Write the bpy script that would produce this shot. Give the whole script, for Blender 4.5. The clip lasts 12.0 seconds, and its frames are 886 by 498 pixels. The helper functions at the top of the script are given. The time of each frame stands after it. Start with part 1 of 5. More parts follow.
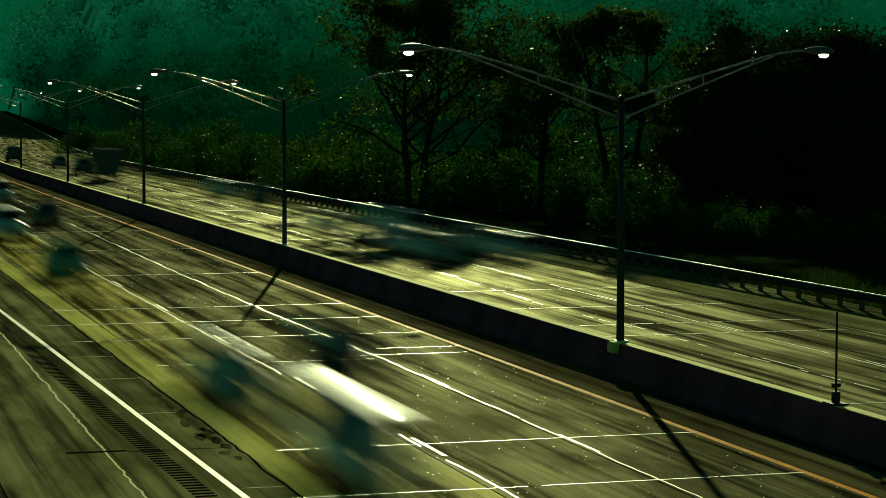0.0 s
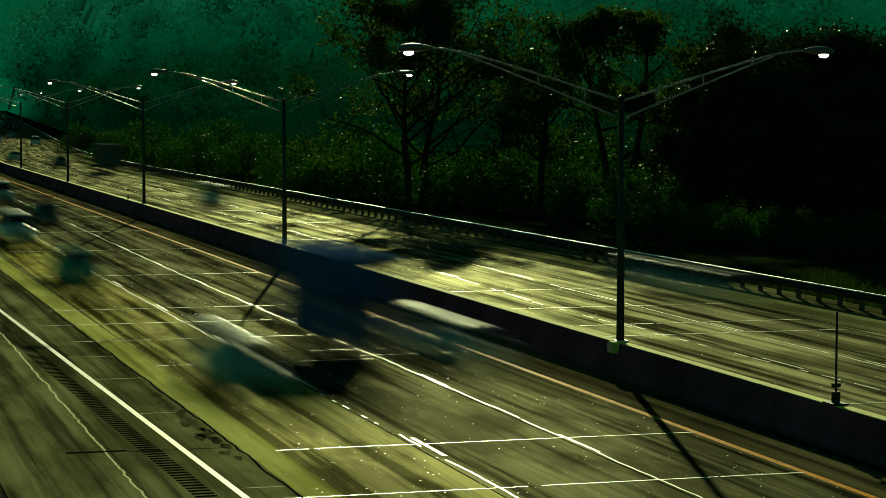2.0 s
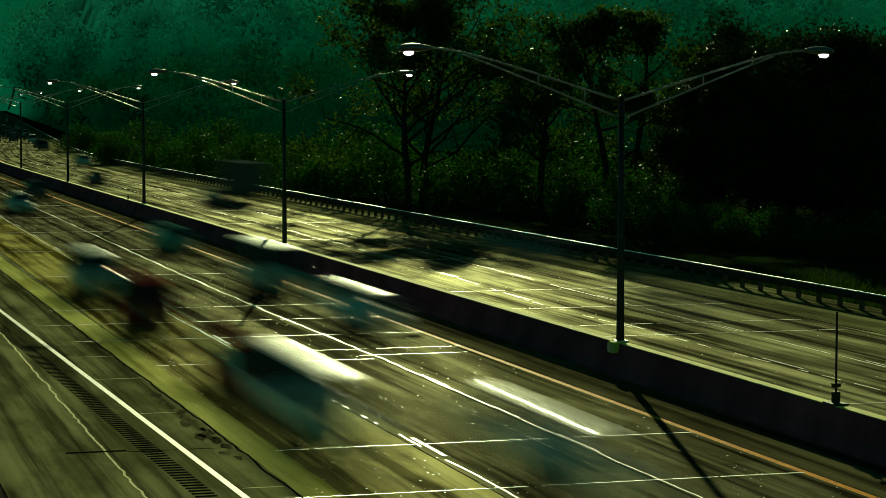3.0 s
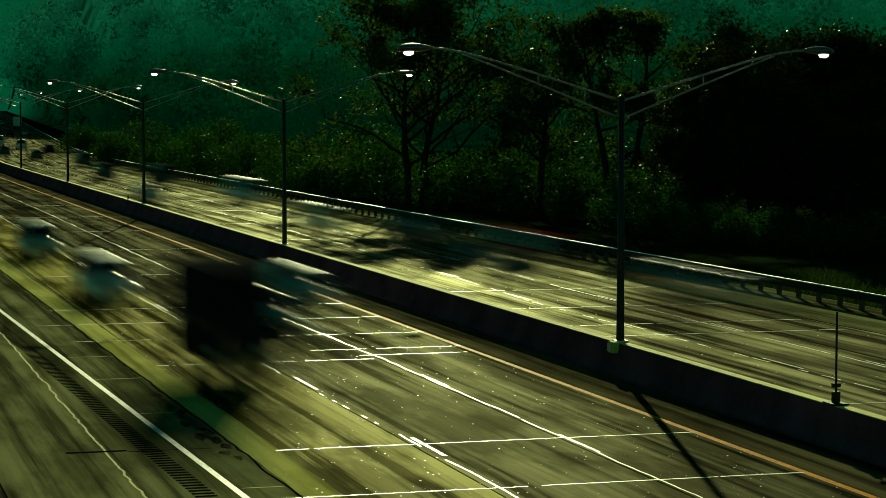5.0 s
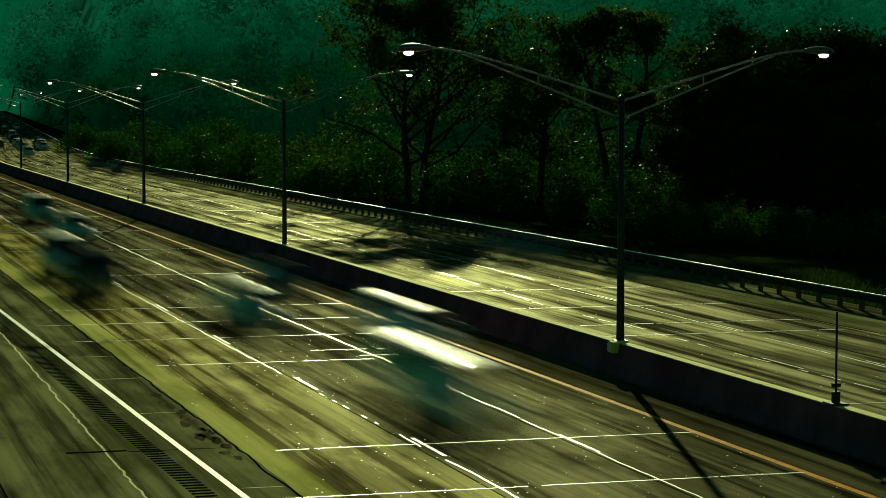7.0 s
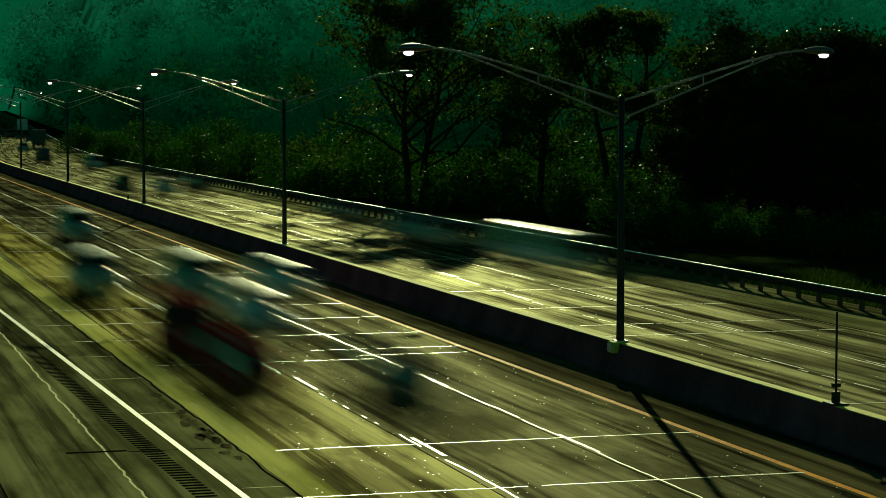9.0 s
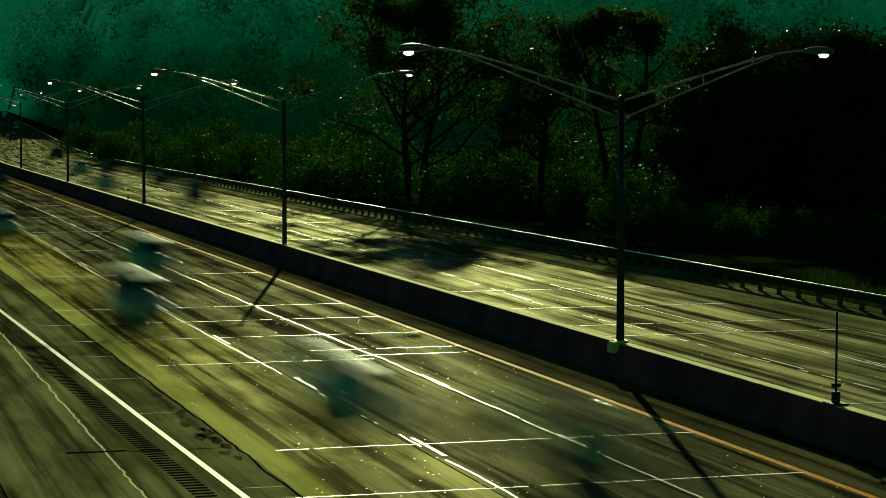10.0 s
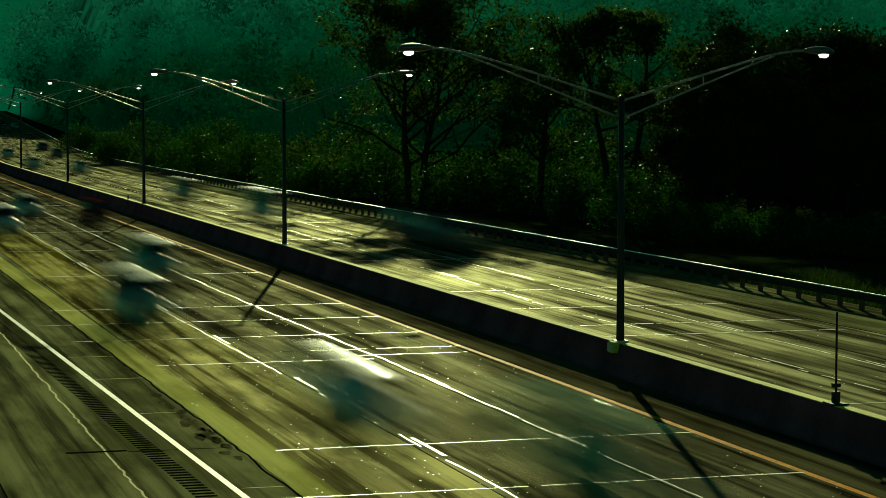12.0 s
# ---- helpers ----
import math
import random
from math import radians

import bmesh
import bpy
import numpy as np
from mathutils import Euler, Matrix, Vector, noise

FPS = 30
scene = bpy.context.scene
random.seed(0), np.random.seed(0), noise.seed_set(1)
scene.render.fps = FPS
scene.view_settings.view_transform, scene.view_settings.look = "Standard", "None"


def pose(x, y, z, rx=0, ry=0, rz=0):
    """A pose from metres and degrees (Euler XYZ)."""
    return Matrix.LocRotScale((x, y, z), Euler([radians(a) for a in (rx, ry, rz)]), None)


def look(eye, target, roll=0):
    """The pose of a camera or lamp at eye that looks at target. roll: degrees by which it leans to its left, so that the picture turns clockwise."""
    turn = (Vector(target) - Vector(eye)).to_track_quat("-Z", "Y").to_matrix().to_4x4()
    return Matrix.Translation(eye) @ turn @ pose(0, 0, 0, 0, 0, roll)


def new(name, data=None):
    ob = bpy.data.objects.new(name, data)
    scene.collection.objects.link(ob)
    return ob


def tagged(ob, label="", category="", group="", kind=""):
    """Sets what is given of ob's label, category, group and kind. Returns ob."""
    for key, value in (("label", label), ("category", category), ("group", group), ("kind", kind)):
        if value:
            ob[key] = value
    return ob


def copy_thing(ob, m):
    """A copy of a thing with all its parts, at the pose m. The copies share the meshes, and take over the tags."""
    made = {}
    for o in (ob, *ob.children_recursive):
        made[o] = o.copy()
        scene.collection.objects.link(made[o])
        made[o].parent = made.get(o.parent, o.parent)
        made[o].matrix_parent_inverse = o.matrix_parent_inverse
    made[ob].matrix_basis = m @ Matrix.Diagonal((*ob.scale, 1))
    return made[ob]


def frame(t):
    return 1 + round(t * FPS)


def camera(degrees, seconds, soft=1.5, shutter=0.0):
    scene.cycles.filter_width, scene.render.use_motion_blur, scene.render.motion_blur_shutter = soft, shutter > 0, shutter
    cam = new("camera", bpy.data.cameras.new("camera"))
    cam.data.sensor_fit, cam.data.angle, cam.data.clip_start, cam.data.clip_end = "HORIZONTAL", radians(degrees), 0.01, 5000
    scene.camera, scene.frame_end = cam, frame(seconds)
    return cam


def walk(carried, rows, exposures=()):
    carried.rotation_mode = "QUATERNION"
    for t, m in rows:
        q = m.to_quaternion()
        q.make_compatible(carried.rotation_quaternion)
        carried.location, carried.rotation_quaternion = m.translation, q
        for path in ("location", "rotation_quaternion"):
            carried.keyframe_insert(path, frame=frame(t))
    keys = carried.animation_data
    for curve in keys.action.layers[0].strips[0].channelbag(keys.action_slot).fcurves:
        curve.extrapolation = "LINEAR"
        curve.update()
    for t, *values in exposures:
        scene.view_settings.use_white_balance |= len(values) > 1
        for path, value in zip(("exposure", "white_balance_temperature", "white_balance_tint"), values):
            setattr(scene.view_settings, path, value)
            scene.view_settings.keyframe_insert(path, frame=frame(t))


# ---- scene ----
cam = camera(22.56, 12.0, soft=0.75, shutter=0.6)
EYE = pose(0, 0, 8.0, 86.273, 0, 0)
walk(cam, [(0, EYE), (12, EYE)], [(0, 0.0), (12, 0.0)])

# ---- sky and sun: low morning sun ahead of the camera ----
SUN_ELEVATION = radians(14.5)
SUN_BEARING = radians(-1.1)  # from straight ahead, to the right
world = bpy.data.worlds.new("sky")
scene.world = world
world.use_nodes = True
wn = world.node_tree.nodes
sky = wn.new("ShaderNodeTexSky")
sky.sky_type = "NISHITA"
sky.sun_disc = False
sky.sun_elevation = SUN_ELEVATION
sky.sun_rotation = SUN_BEARING
sky.air_density, sky.dust_density, sky.ozone_density = 1.0, 0.0, 1.0
sky.altitude = 2500.0
wn["Background"].inputs["Strength"].default_value = 0.05
tint = wn.new("ShaderNodeMix")  # the film's green grade on the sky
tint.data_type, tint.blend_type = "RGBA", "MULTIPLY"
tint.inputs[0].default_value, tint.inputs[7].default_value = 1.0, (0.11, 0.56, 0.27, 1)
world.node_tree.links.new(sky.outputs[0], tint.inputs[6])
world.node_tree.links.new(tint.outputs[2], wn["Background"].inputs["Color"])
sun_data = bpy.data.lights.new("sun", "SUN")
sun_data.energy, sun_data.angle, sun_data.color = 4.0, radians(0.53), (0.88, 0.96, 0.48)
sun = new("sun", sun_data)
sun_dir = Vector((math.sin(SUN_BEARING) * math.cos(SUN_ELEVATION), math.cos(SUN_BEARING) * math.cos(SUN_ELEVATION), math.sin(SUN_ELEVATION)))
sun.matrix_world = look(sun_dir * 300, (0, 0, 0))


# ---- materials ----
def material(name):
    m = bpy.data.materials.new(name)
    m.use_nodes = True
    return m, m.node_tree.nodes, m.node_tree.links, m.node_tree.nodes["Principled BSDF"]


def ramp(nodes, stops):
    r = nodes.new("ShaderNodeValToRGB")
    while len(r.color_ramp.elements) < len(stops):
        r.color_ramp.elements.new(0.5)
    for e, (p, c) in zip(r.color_ramp.elements, stops):
        e.position, e.color = p, (*c, 1)
    return r


def noise_node(nodes, links, scale, detail=4, vector=None, rough=0.55):
    n = nodes.new("ShaderNodeTexNoise")
    n.inputs["Scale"].default_value, n.inputs["Detail"].default_value, n.inputs["Roughness"].default_value = scale, detail, rough
    if vector is not None:
        links.new(vector, n.inputs["Vector"])
    return n


def mixed(nodes, links, a, b, factor, blend="MIX"):
    m = nodes.new("ShaderNodeMix")
    m.data_type, m.blend_type = "RGBA", blend
    for socket, value in ((m.inputs[0], factor), (m.inputs[6], a), (m.inputs[7], b)):
        if isinstance(value, (float, int)):
            socket.default_value = value
        elif isinstance(value, tuple):
            socket.default_value = (*value, 1)
        else:
            links.new(value, socket)
    return m.outputs[2]


def bump(nodes, links, p, height, strength=0.3, distance=0.01):
    b = nodes.new("ShaderNodeBump")
    b.inputs["Strength"].default_value, b.inputs["Distance"].default_value = strength, distance
    links.new(height, b.inputs["Height"])
    links.new(b.outputs[0], p.inputs["Normal"])


def plain(name, colour, rough=0.5, metal=0.0, grain=8.0, spread=0.25, relief=0.15):
    """A surface of one colour with grain and stains."""
    m, n, l, p = material(name)
    co = n.new("ShaderNodeTexCoord").outputs["Object"]
    fine, broad = noise_node(n, l, grain * 6, 5, co), noise_node(n, l, grain * 0.35, 3, co)
    lo, hi = tuple(c * (1 - spread) for c in colour), tuple(min(1, c * (1 + spread)) for c in colour)
    a = ramp(n, [(0.3, lo), (0.7, hi)])
    l.new(broad.outputs["Fac"], a.inputs["Fac"])
    b = ramp(n, [(0.3, (0.8, 0.8, 0.8)), (0.7, (1, 1, 1))])
    l.new(fine.outputs["Fac"], b.inputs["Fac"])
    l.new(mixed(n, l, a.outputs[0], b.outputs[0], 1.0, "MULTIPLY"), p.inputs["Base Color"])
    p.inputs["Roughness"].default_value, p.inputs["Metallic"].default_value = rough, metal
    if relief:
        bump(n, l, p, fine.outputs["Fac"], relief, 0.004)
    return m


def pavement_material(name, colour, streak, rough, aggregate, shine=0.06, wear=(0.38, 1.5)):
    """Paving whose UV runs across (u) and along (v) the road, in metres: aggregate, long wheel streaks, stains, slab tone."""
    m, n, l, p = material(name)
    uv = n.new("ShaderNodeTexCoord").outputs["UV"]
    stretch = n.new("ShaderNodeMapping")
    stretch.inputs["Scale"].default_value = (1.0, 0.018, 1.0)
    l.new(uv, stretch.inputs["Vector"])
    band = n.new("ShaderNodeMapping")
    band.inputs["Scale"].default_value = (0.55, 0.11, 1.0)
    l.new(uv, band.inputs["Vector"])
    long_streaks = noise_node(n, l, 1.7, 6, stretch.outputs[0], 0.62)
    stains = noise_node(n, l, 1.0, 5, band.outputs[0], 0.6)
    grains = noise_node(n, l, 38.0, 3, uv, 0.7)
    tone = ramp(n, [(0.40, tuple(c * wear[0] for c in colour)), (0.5, colour), (0.60, tuple(c * wear[1] for c in colour))])
    # wheel tracks: two dark bands a lane, broken up along the road
    across = n.new("ShaderNodeSeparateXYZ")
    l.new(uv, across.inputs[0])
    turns = n.new("ShaderNodeMath")
    turns.operation = "MULTIPLY"
    turns.inputs[1].default_value = 2 * math.pi / 1.83
    l.new(across.outputs["X"], turns.inputs[0])
    track = n.new("ShaderNodeMath")
    track.operation = "SINE"
    l.new(turns.outputs[0], track.inputs[0])
    lean = n.new("ShaderNodeMath")
    lean.operation = "MULTIPLY_ADD"
    lean.inputs[1].default_value = 0.035
    l.new(track.outputs[0], lean.inputs[0])
    l.new(long_streaks.outputs["Fac"], lean.inputs[2])
    l.new(lean.outputs[0], tone.inputs["Fac"])
    dirt = ramp(n, [(0.43, (0.40, 0.38, 0.34)), (0.57, (1.15, 1.15, 1.15))])
    l.new(stains.outputs["Fac"], dirt.inputs["Fac"])
    c = mixed(n, l, tone.outputs[0], dirt.outputs[0], streak, "MULTIPLY")
    g = ramp(n, [(0.3, (0.7, 0.7, 0.7)), (0.75, (1.15, 1.15, 1.15))])
    l.new(grains.outputs["Fac"], g.inputs["Fac"])
    c = mixed(n, l, c, g.outputs[0], aggregate, "MULTIPLY")
    info = n.new("ShaderNodeObjectInfo")
    each = ramp(n, [(0.0, (0.82, 0.82, 0.82)), (1.0, (1.1, 1.1, 1.1))])
    l.new(info.outputs["Random"], each.inputs["Fac"])
    c = mixed(n, l, c, each.outputs[0], 1.0, "MULTIPLY")
    l.new(c, p.inputs["Base Color"])
    r = ramp(n, [(0.32, (rough * 0.78,) * 3), (0.66, (min(1, rough * 1.25),) * 3)])
    l.new(long_streaks.outputs["Fac"], r.inputs["Fac"])
    l.new(r.outputs[0], p.inputs["Roughness"])
    p.inputs["Specular IOR Level"].default_value = 0.0
    bump(n, l, p, grains.outputs["Fac"], 0.5, 0.015)
    gloss = n.new("ShaderNodeBsdfGlossy")  # polished wheel tracks throw the low sun forward
    gloss.inputs["Color"].default_value = (1.0, 0.97, 0.58, 1)
    l.new(r.outputs[0], gloss.inputs["Roughness"])
    sheen = n.new("ShaderNodeMixShader")
    polish = ramp(n, [(0.40, (shine * 0.12,) * 3), (0.60, (shine * 1.7,) * 3)])
    l.new(lean.outputs[0], polish.inputs["Fac"])
    l.new(mixed(n, l, polish.outputs[0], dirt.outputs[0], 0.8, "MULTIPLY"), sheen.inputs[0])
    l.new(p.outputs[0], sheen.inputs[1])
    l.new(gloss.outputs[0], sheen.inputs[2])
    l.new(sheen.outputs[0], n["Material Output"].inputs["Surface"])
    return m


def line_material(name, colour, rough=0.4, threshold=0.42, under=(0.10, 0.10, 0.07), shine=0.5):
    """Worn road paint: the paving shows through in flakes."""
    m, n, l, p = material(name)
    uv = n.new("ShaderNodeTexCoord").outputs["UV"]
    worn = noise_node(n, l, 7.0, 8, uv, 0.8)
    grime = noise_node(n, l, 0.8, 4, uv, 0.6)
    a = ramp(n, [(threshold - 0.05, under), (threshold + 0.03, colour)])
    l.new(worn.outputs["Fac"], a.inputs["Fac"])
    b = ramp(n, [(0.3, (0.6, 0.58, 0.55)), (0.65, (1, 1, 1))])
    l.new(grime.outputs["Fac"], b.inputs["Fac"])
    l.new(mixed(n, l, a.outputs[0], b.outputs[0], 0.8, "MULTIPLY"), p.inputs["Base Color"])
    p.inputs["Roughness"].default_value, p.inputs["Specular IOR Level"].default_value = rough, shine
    bump(n, l, p, worn.outputs["Fac"], 0.4, 0.004)
    return m


def leaf_material(name, colour, glow, shine=0.45, wax=0.0):
    """Leaves: dark, slightly waxy, light shining through; each clump a little different."""
    m, n, l, p = material(name)
    geo = n.new("ShaderNodeNewGeometry")
    tone = ramp(n, [(0.0, tuple(c * 0.55 for c in colour)), (0.6, colour), (1.0, (colour[0] * 1.9, colour[1] * 1.5, colour[2]))])
    l.new(geo.outputs["Random Per Island"], tone.inputs["Fac"])
    l.new(tone.outputs[0], p.inputs["Base Color"])
    p.inputs["Roughness"].default_value, p.inputs["Specular IOR Level"].default_value = shine, wax
    p.inputs["Specular Tint"].default_value = (0.55, 0.7, 0.2, 1)
    t = n.new("ShaderNodeBsdfTranslucent")
    l.new(mixed(n, l, tone.outputs[0], (1.0, 1.25, 0.35), 1.0, "MULTIPLY"), t.inputs["Color"])
    mix = n.new("ShaderNodeMixShader")
    mix.inputs[0].default_value = glow
    l.new(p.outputs[0], mix.inputs[1])
    l.new(t.outputs[0], mix.inputs[2])
    l.new(mix.outputs[0], n["Material Output"].inputs["Surface"])
    return m


def bark_material(name, colour):
    m, n, l, p = material(name)
    co = n.new("ShaderNodeTexCoord").outputs["Object"]
    mp = n.new("ShaderNodeMapping")
    mp.inputs["Scale"].default_value = (6, 6, 0.8)
    l.new(co, mp.inputs["Vector"])
    g = noise_node(n, l, 2.0, 6, mp.outputs[0], 0.7)
    a = ramp(n, [(0.3, tuple(c * 0.5 for c in colour)), (0.7, colour)])
    l.new(g.outputs["Fac"], a.inputs["Fac"])
    l.new(a.outputs[0], p.inputs["Base Color"])
    p.inputs["Roughness"].default_value = 0.9
    bump(n, l, p, g.outputs["Fac"], 0.7, 0.03)
    return m


def glow_material(name, colour, strength):
    m, n, l, p = material(name)
    p.inputs["Base Color"].default_value = (0.8, 0.8, 0.75, 1)
    p.inputs["Roughness"].default_value = 0.3
    p.inputs["Emission Color"].default_value = (*colour, 1)
    p.inputs["Emission Strength"].default_value = strength
    return m


def paint_material(name, colour, metal=0.0, coat=0.0):
    """Car paint: clear coat over a flaked base with road dust low down."""
    m, n, l, p = material(name)
    co = n.new("ShaderNodeTexCoord").outputs["Object"]
    dust = noise_node(n, l, 3.0, 4, co)
    a = ramp(n, [(0.35, colour), (0.75, tuple(c * 0.85 + 0.02 for c in colour))])
    l.new(dust.outputs["Fac"], a.inputs["Fac"])
    l.new(a.outputs[0], p.inputs["Base Color"])
    p.inputs["Metallic"].default_value, p.inputs["Roughness"].default_value = metal, 0.5
    p.inputs["Specular IOR Level"].default_value = coat * 0.8
    p.inputs["Coat Weight"].default_value, p.inputs["Coat Roughness"].default_value = coat, 0.12
    return m


def backdrop_material(name, leaf):
    """Distant wooded hill, far behind everything else: a plain backdrop whose haze is emission, paler with height and
    distance.
    """
    m = leaf_material(name, leaf, 0.3, 0.9)
    n, l, p = m.node_tree.nodes, m.node_tree.links, m.node_tree.nodes["Principled BSDF"]
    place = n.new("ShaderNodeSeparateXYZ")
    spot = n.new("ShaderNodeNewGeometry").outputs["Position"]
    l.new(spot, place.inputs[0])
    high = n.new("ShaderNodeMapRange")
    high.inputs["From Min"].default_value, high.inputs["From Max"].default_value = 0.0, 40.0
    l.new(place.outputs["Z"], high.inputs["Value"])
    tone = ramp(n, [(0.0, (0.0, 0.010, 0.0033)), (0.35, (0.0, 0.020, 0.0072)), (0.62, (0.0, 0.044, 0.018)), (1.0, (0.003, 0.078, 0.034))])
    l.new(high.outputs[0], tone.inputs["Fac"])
    # light and dark of the crowns is put into the emission as well
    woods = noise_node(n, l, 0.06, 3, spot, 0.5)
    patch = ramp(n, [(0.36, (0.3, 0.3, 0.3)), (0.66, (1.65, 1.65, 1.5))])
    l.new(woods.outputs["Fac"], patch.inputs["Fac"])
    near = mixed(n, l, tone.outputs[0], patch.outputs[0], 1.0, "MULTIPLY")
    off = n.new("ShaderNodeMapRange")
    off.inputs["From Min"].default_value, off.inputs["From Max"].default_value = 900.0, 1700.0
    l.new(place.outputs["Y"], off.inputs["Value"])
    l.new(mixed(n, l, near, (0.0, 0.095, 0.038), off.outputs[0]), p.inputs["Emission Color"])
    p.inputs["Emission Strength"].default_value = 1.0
    return m


CONCRETE_ROAD = pavement_material("concrete_paving", (0.058, 0.055, 0.034), 0.9, 0.56, 0.8, 0.021, (0.45, 1.6))
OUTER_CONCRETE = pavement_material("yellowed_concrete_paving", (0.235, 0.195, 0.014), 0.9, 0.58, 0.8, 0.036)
FAR_ROAD = pavement_material("worn_concrete_paving", (0.068, 0.066, 0.036), 0.9, 0.56, 0.8, 0.068)
ASPHALT = pavement_material("asphalt", (0.155, 0.165, 0.075), 0.7, 0.85, 0.95, 0.03, (0.45, 1.35))
MEDIAN_ASPHALT = pavement_material("sooty_asphalt", (0.085, 0.075, 0.04), 0.6, 0.85, 0.9, 0.015, (0.5, 1.3))
GUTTER = pavement_material("pale_concrete_strip", (0.62, 0.60, 0.14), 0.35, 0.85, 0.9, 0.05, (0.7, 1.15))
SUBBASE = pavement_material("dark_roadbed", (0.05, 0.05, 0.045), 0.5, 0.8, 0.5)
SEAL = line_material("pale_joint_sealant", (0.85, 0.83, 0.66), 0.45, 0.40, shine=0.35)
CRACK_SEAL = line_material("yellow_crack_sealant", (0.62, 0.56, 0.16), 0.8, 0.42, shine=0.05)
TAR = plain("black_tar", (0.010, 0.010, 0.010), 1.0)
TAR.node_tree.nodes["Principled BSDF"].inputs["Specular IOR Level"].default_value = 0.0
WHITE_LINE = line_material("white_road_paint", (0.82, 0.82, 0.80), 0.6, 0.43, shine=0.15)
WORN_WHITE = line_material("worn_white_road_paint", (0.85, 0.84, 0.72), 0.45, 0.49, shine=0.12)
YELLOW_LINE = line_material("yellow_road_paint", (1.0, 0.38, 0.02), 0.6, 0.42, shine=0.003)
# the median wall's sunlit top and shaded sides are put into two concrete colours
BARRIER = plain("sunlit_weathered_concrete", (0.86, 0.74, 0.15), 0.9, 0.0, 1.2, 0.3, 0.3)
SHADED_CONCRETE = plain("shaded_side_concrete", (0.20, 0.075, 0.12), 0.95, 0.0, 1.2, 0.35, 0.3)
STEEL = plain("galvanised_steel", (0.62, 0.63, 0.64), 0.42, 0.9, 5.0, 0.2, 0.1)
# one steel in two colours: shade put into the beam face, sun into the lip
RAIL_SHADED_FACE = plain("shaded_galvanised_rail", (0.05, 0.035, 0.04), 0.9, 0.0, 5.0, 0.3, 0.2)
RAIL_SUNLIT_LIP = plain("sunlit_galvanised_lip", (0.85, 0.85, 0.85), 0.5, 1.0, 5.0, 0.1, 0.0)
ARM_STEEL = plain("smooth_galvanised_tube", (0.42, 0.42, 0.42), 0.38, 1.0, 2.0, 0.05, 0.0)
DARK_STEEL = plain("weathered_steel", (0.035, 0.033, 0.035), 0.5, 0.5, 5.0, 0.3, 0.1)
TIMBER = plain("weathered_timber_post", (0.12, 0.09, 0.06), 0.9, 0.0, 6.0, 0.3, 0.4)
LAMP_HEAD = plain("grey_cast_aluminium", (0.16, 0.16, 0.16), 0.30, 0.8, 5.0, 0.15, 0.05)
# sunlight passing through the refractor bowls is put in as emission
SUNLIT_LAMP_GLASS = glow_material("lamp_glass", (1.0, 0.97, 0.86), 3.0)
# near-white base gives the chips their glint at any angle
GLINT_CHIP = plain("glint_white_chips", (0.85, 0.85, 0.78), 0.5, 0.0, 3.0, 0.1, 0.0)
SIGNAL_RED = plain("red_reflector", (0.6, 0.02, 0.02), 0.3)
GROUND = plain("grassy_ground", (0.016, 0.028, 0.009), 0.95, 0.0, 0.4, 0.4, 0.6)
for dull in (GROUND, SHADED_CONCRETE):
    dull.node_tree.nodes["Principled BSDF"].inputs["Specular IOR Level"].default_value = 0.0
GRASS = leaf_material("verge_grass", (0.04, 0.075, 0.012), 0.14, 0.6)
LEAF = leaf_material("oak_leaves", (0.032, 0.066, 0.020), 0.32, 0.45, 0.02)
LEAF_DARK = leaf_material("dark_woodland_leaves", (0.022, 0.042, 0.012), 0.12, 0.42, 0.05)
LEAF_BUSH = leaf_material("shrub_leaves", (0.018, 0.072, 0.014), 0.24, 0.55, 0.008)
HAZE_GLOW_LEAF = backdrop_material("hillside_leaves_haze_glow", (0.003, 0.02, 0.008))
BARK = bark_material("bark", (0.05, 0.04, 0.03))
BARK.node_tree.nodes["Principled BSDF"].inputs["Specular IOR Level"].default_value = 0.0
CAR_GLASS = plain("dark_car_glass", (0.012, 0.016, 0.016), 0.05, 0.0, 2.0, 0.1, 0.0)
RUBBER = plain("tyre_rubber", (0.02, 0.02, 0.02), 0.8)
ALLOY = plain("alloy_rim", (0.45, 0.45, 0.45), 0.3, 0.9)
BLACK_TRIM = plain("black_plastic_trim", (0.02, 0.02, 0.02), 0.5)
CHROME = plain("chrome", (0.6, 0.6, 0.6), 0.15, 1.0, 3.0, 0.05, 0.0)
HEADLIGHT = plain("headlight_lens", (0.7, 0.7, 0.68), 0.08, 0.3, 3.0, 0.05, 0.0)
TAIL_RED = plain("red_lamp_lens", (0.45, 0.01, 0.01), 0.15, 0.0, 3.0, 0.1, 0.0)
PAINT = {
    "silver": paint_material("silver_paint", (0.46, 0.60, 0.55), 0.0, 0.04),
    "white": paint_material("white_paint", (0.82, 0.83, 0.82), 0.0, 0.35),
    "grey": paint_material("grey_paint", (0.12, 0.15, 0.15)),
    "dark": paint_material("charcoal_paint", (0.085, 0.11, 0.105)),
    "black": paint_material("black_paint", (0.015, 0.015, 0.018)),
    "green": paint_material("green_paint", (0.16, 0.42, 0.33)),
    "red": paint_material("dark_red_paint", (0.22, 0.02, 0.02)),
    "blue": paint_material("blue_paint", (0.04, 0.10, 0.26)),
}


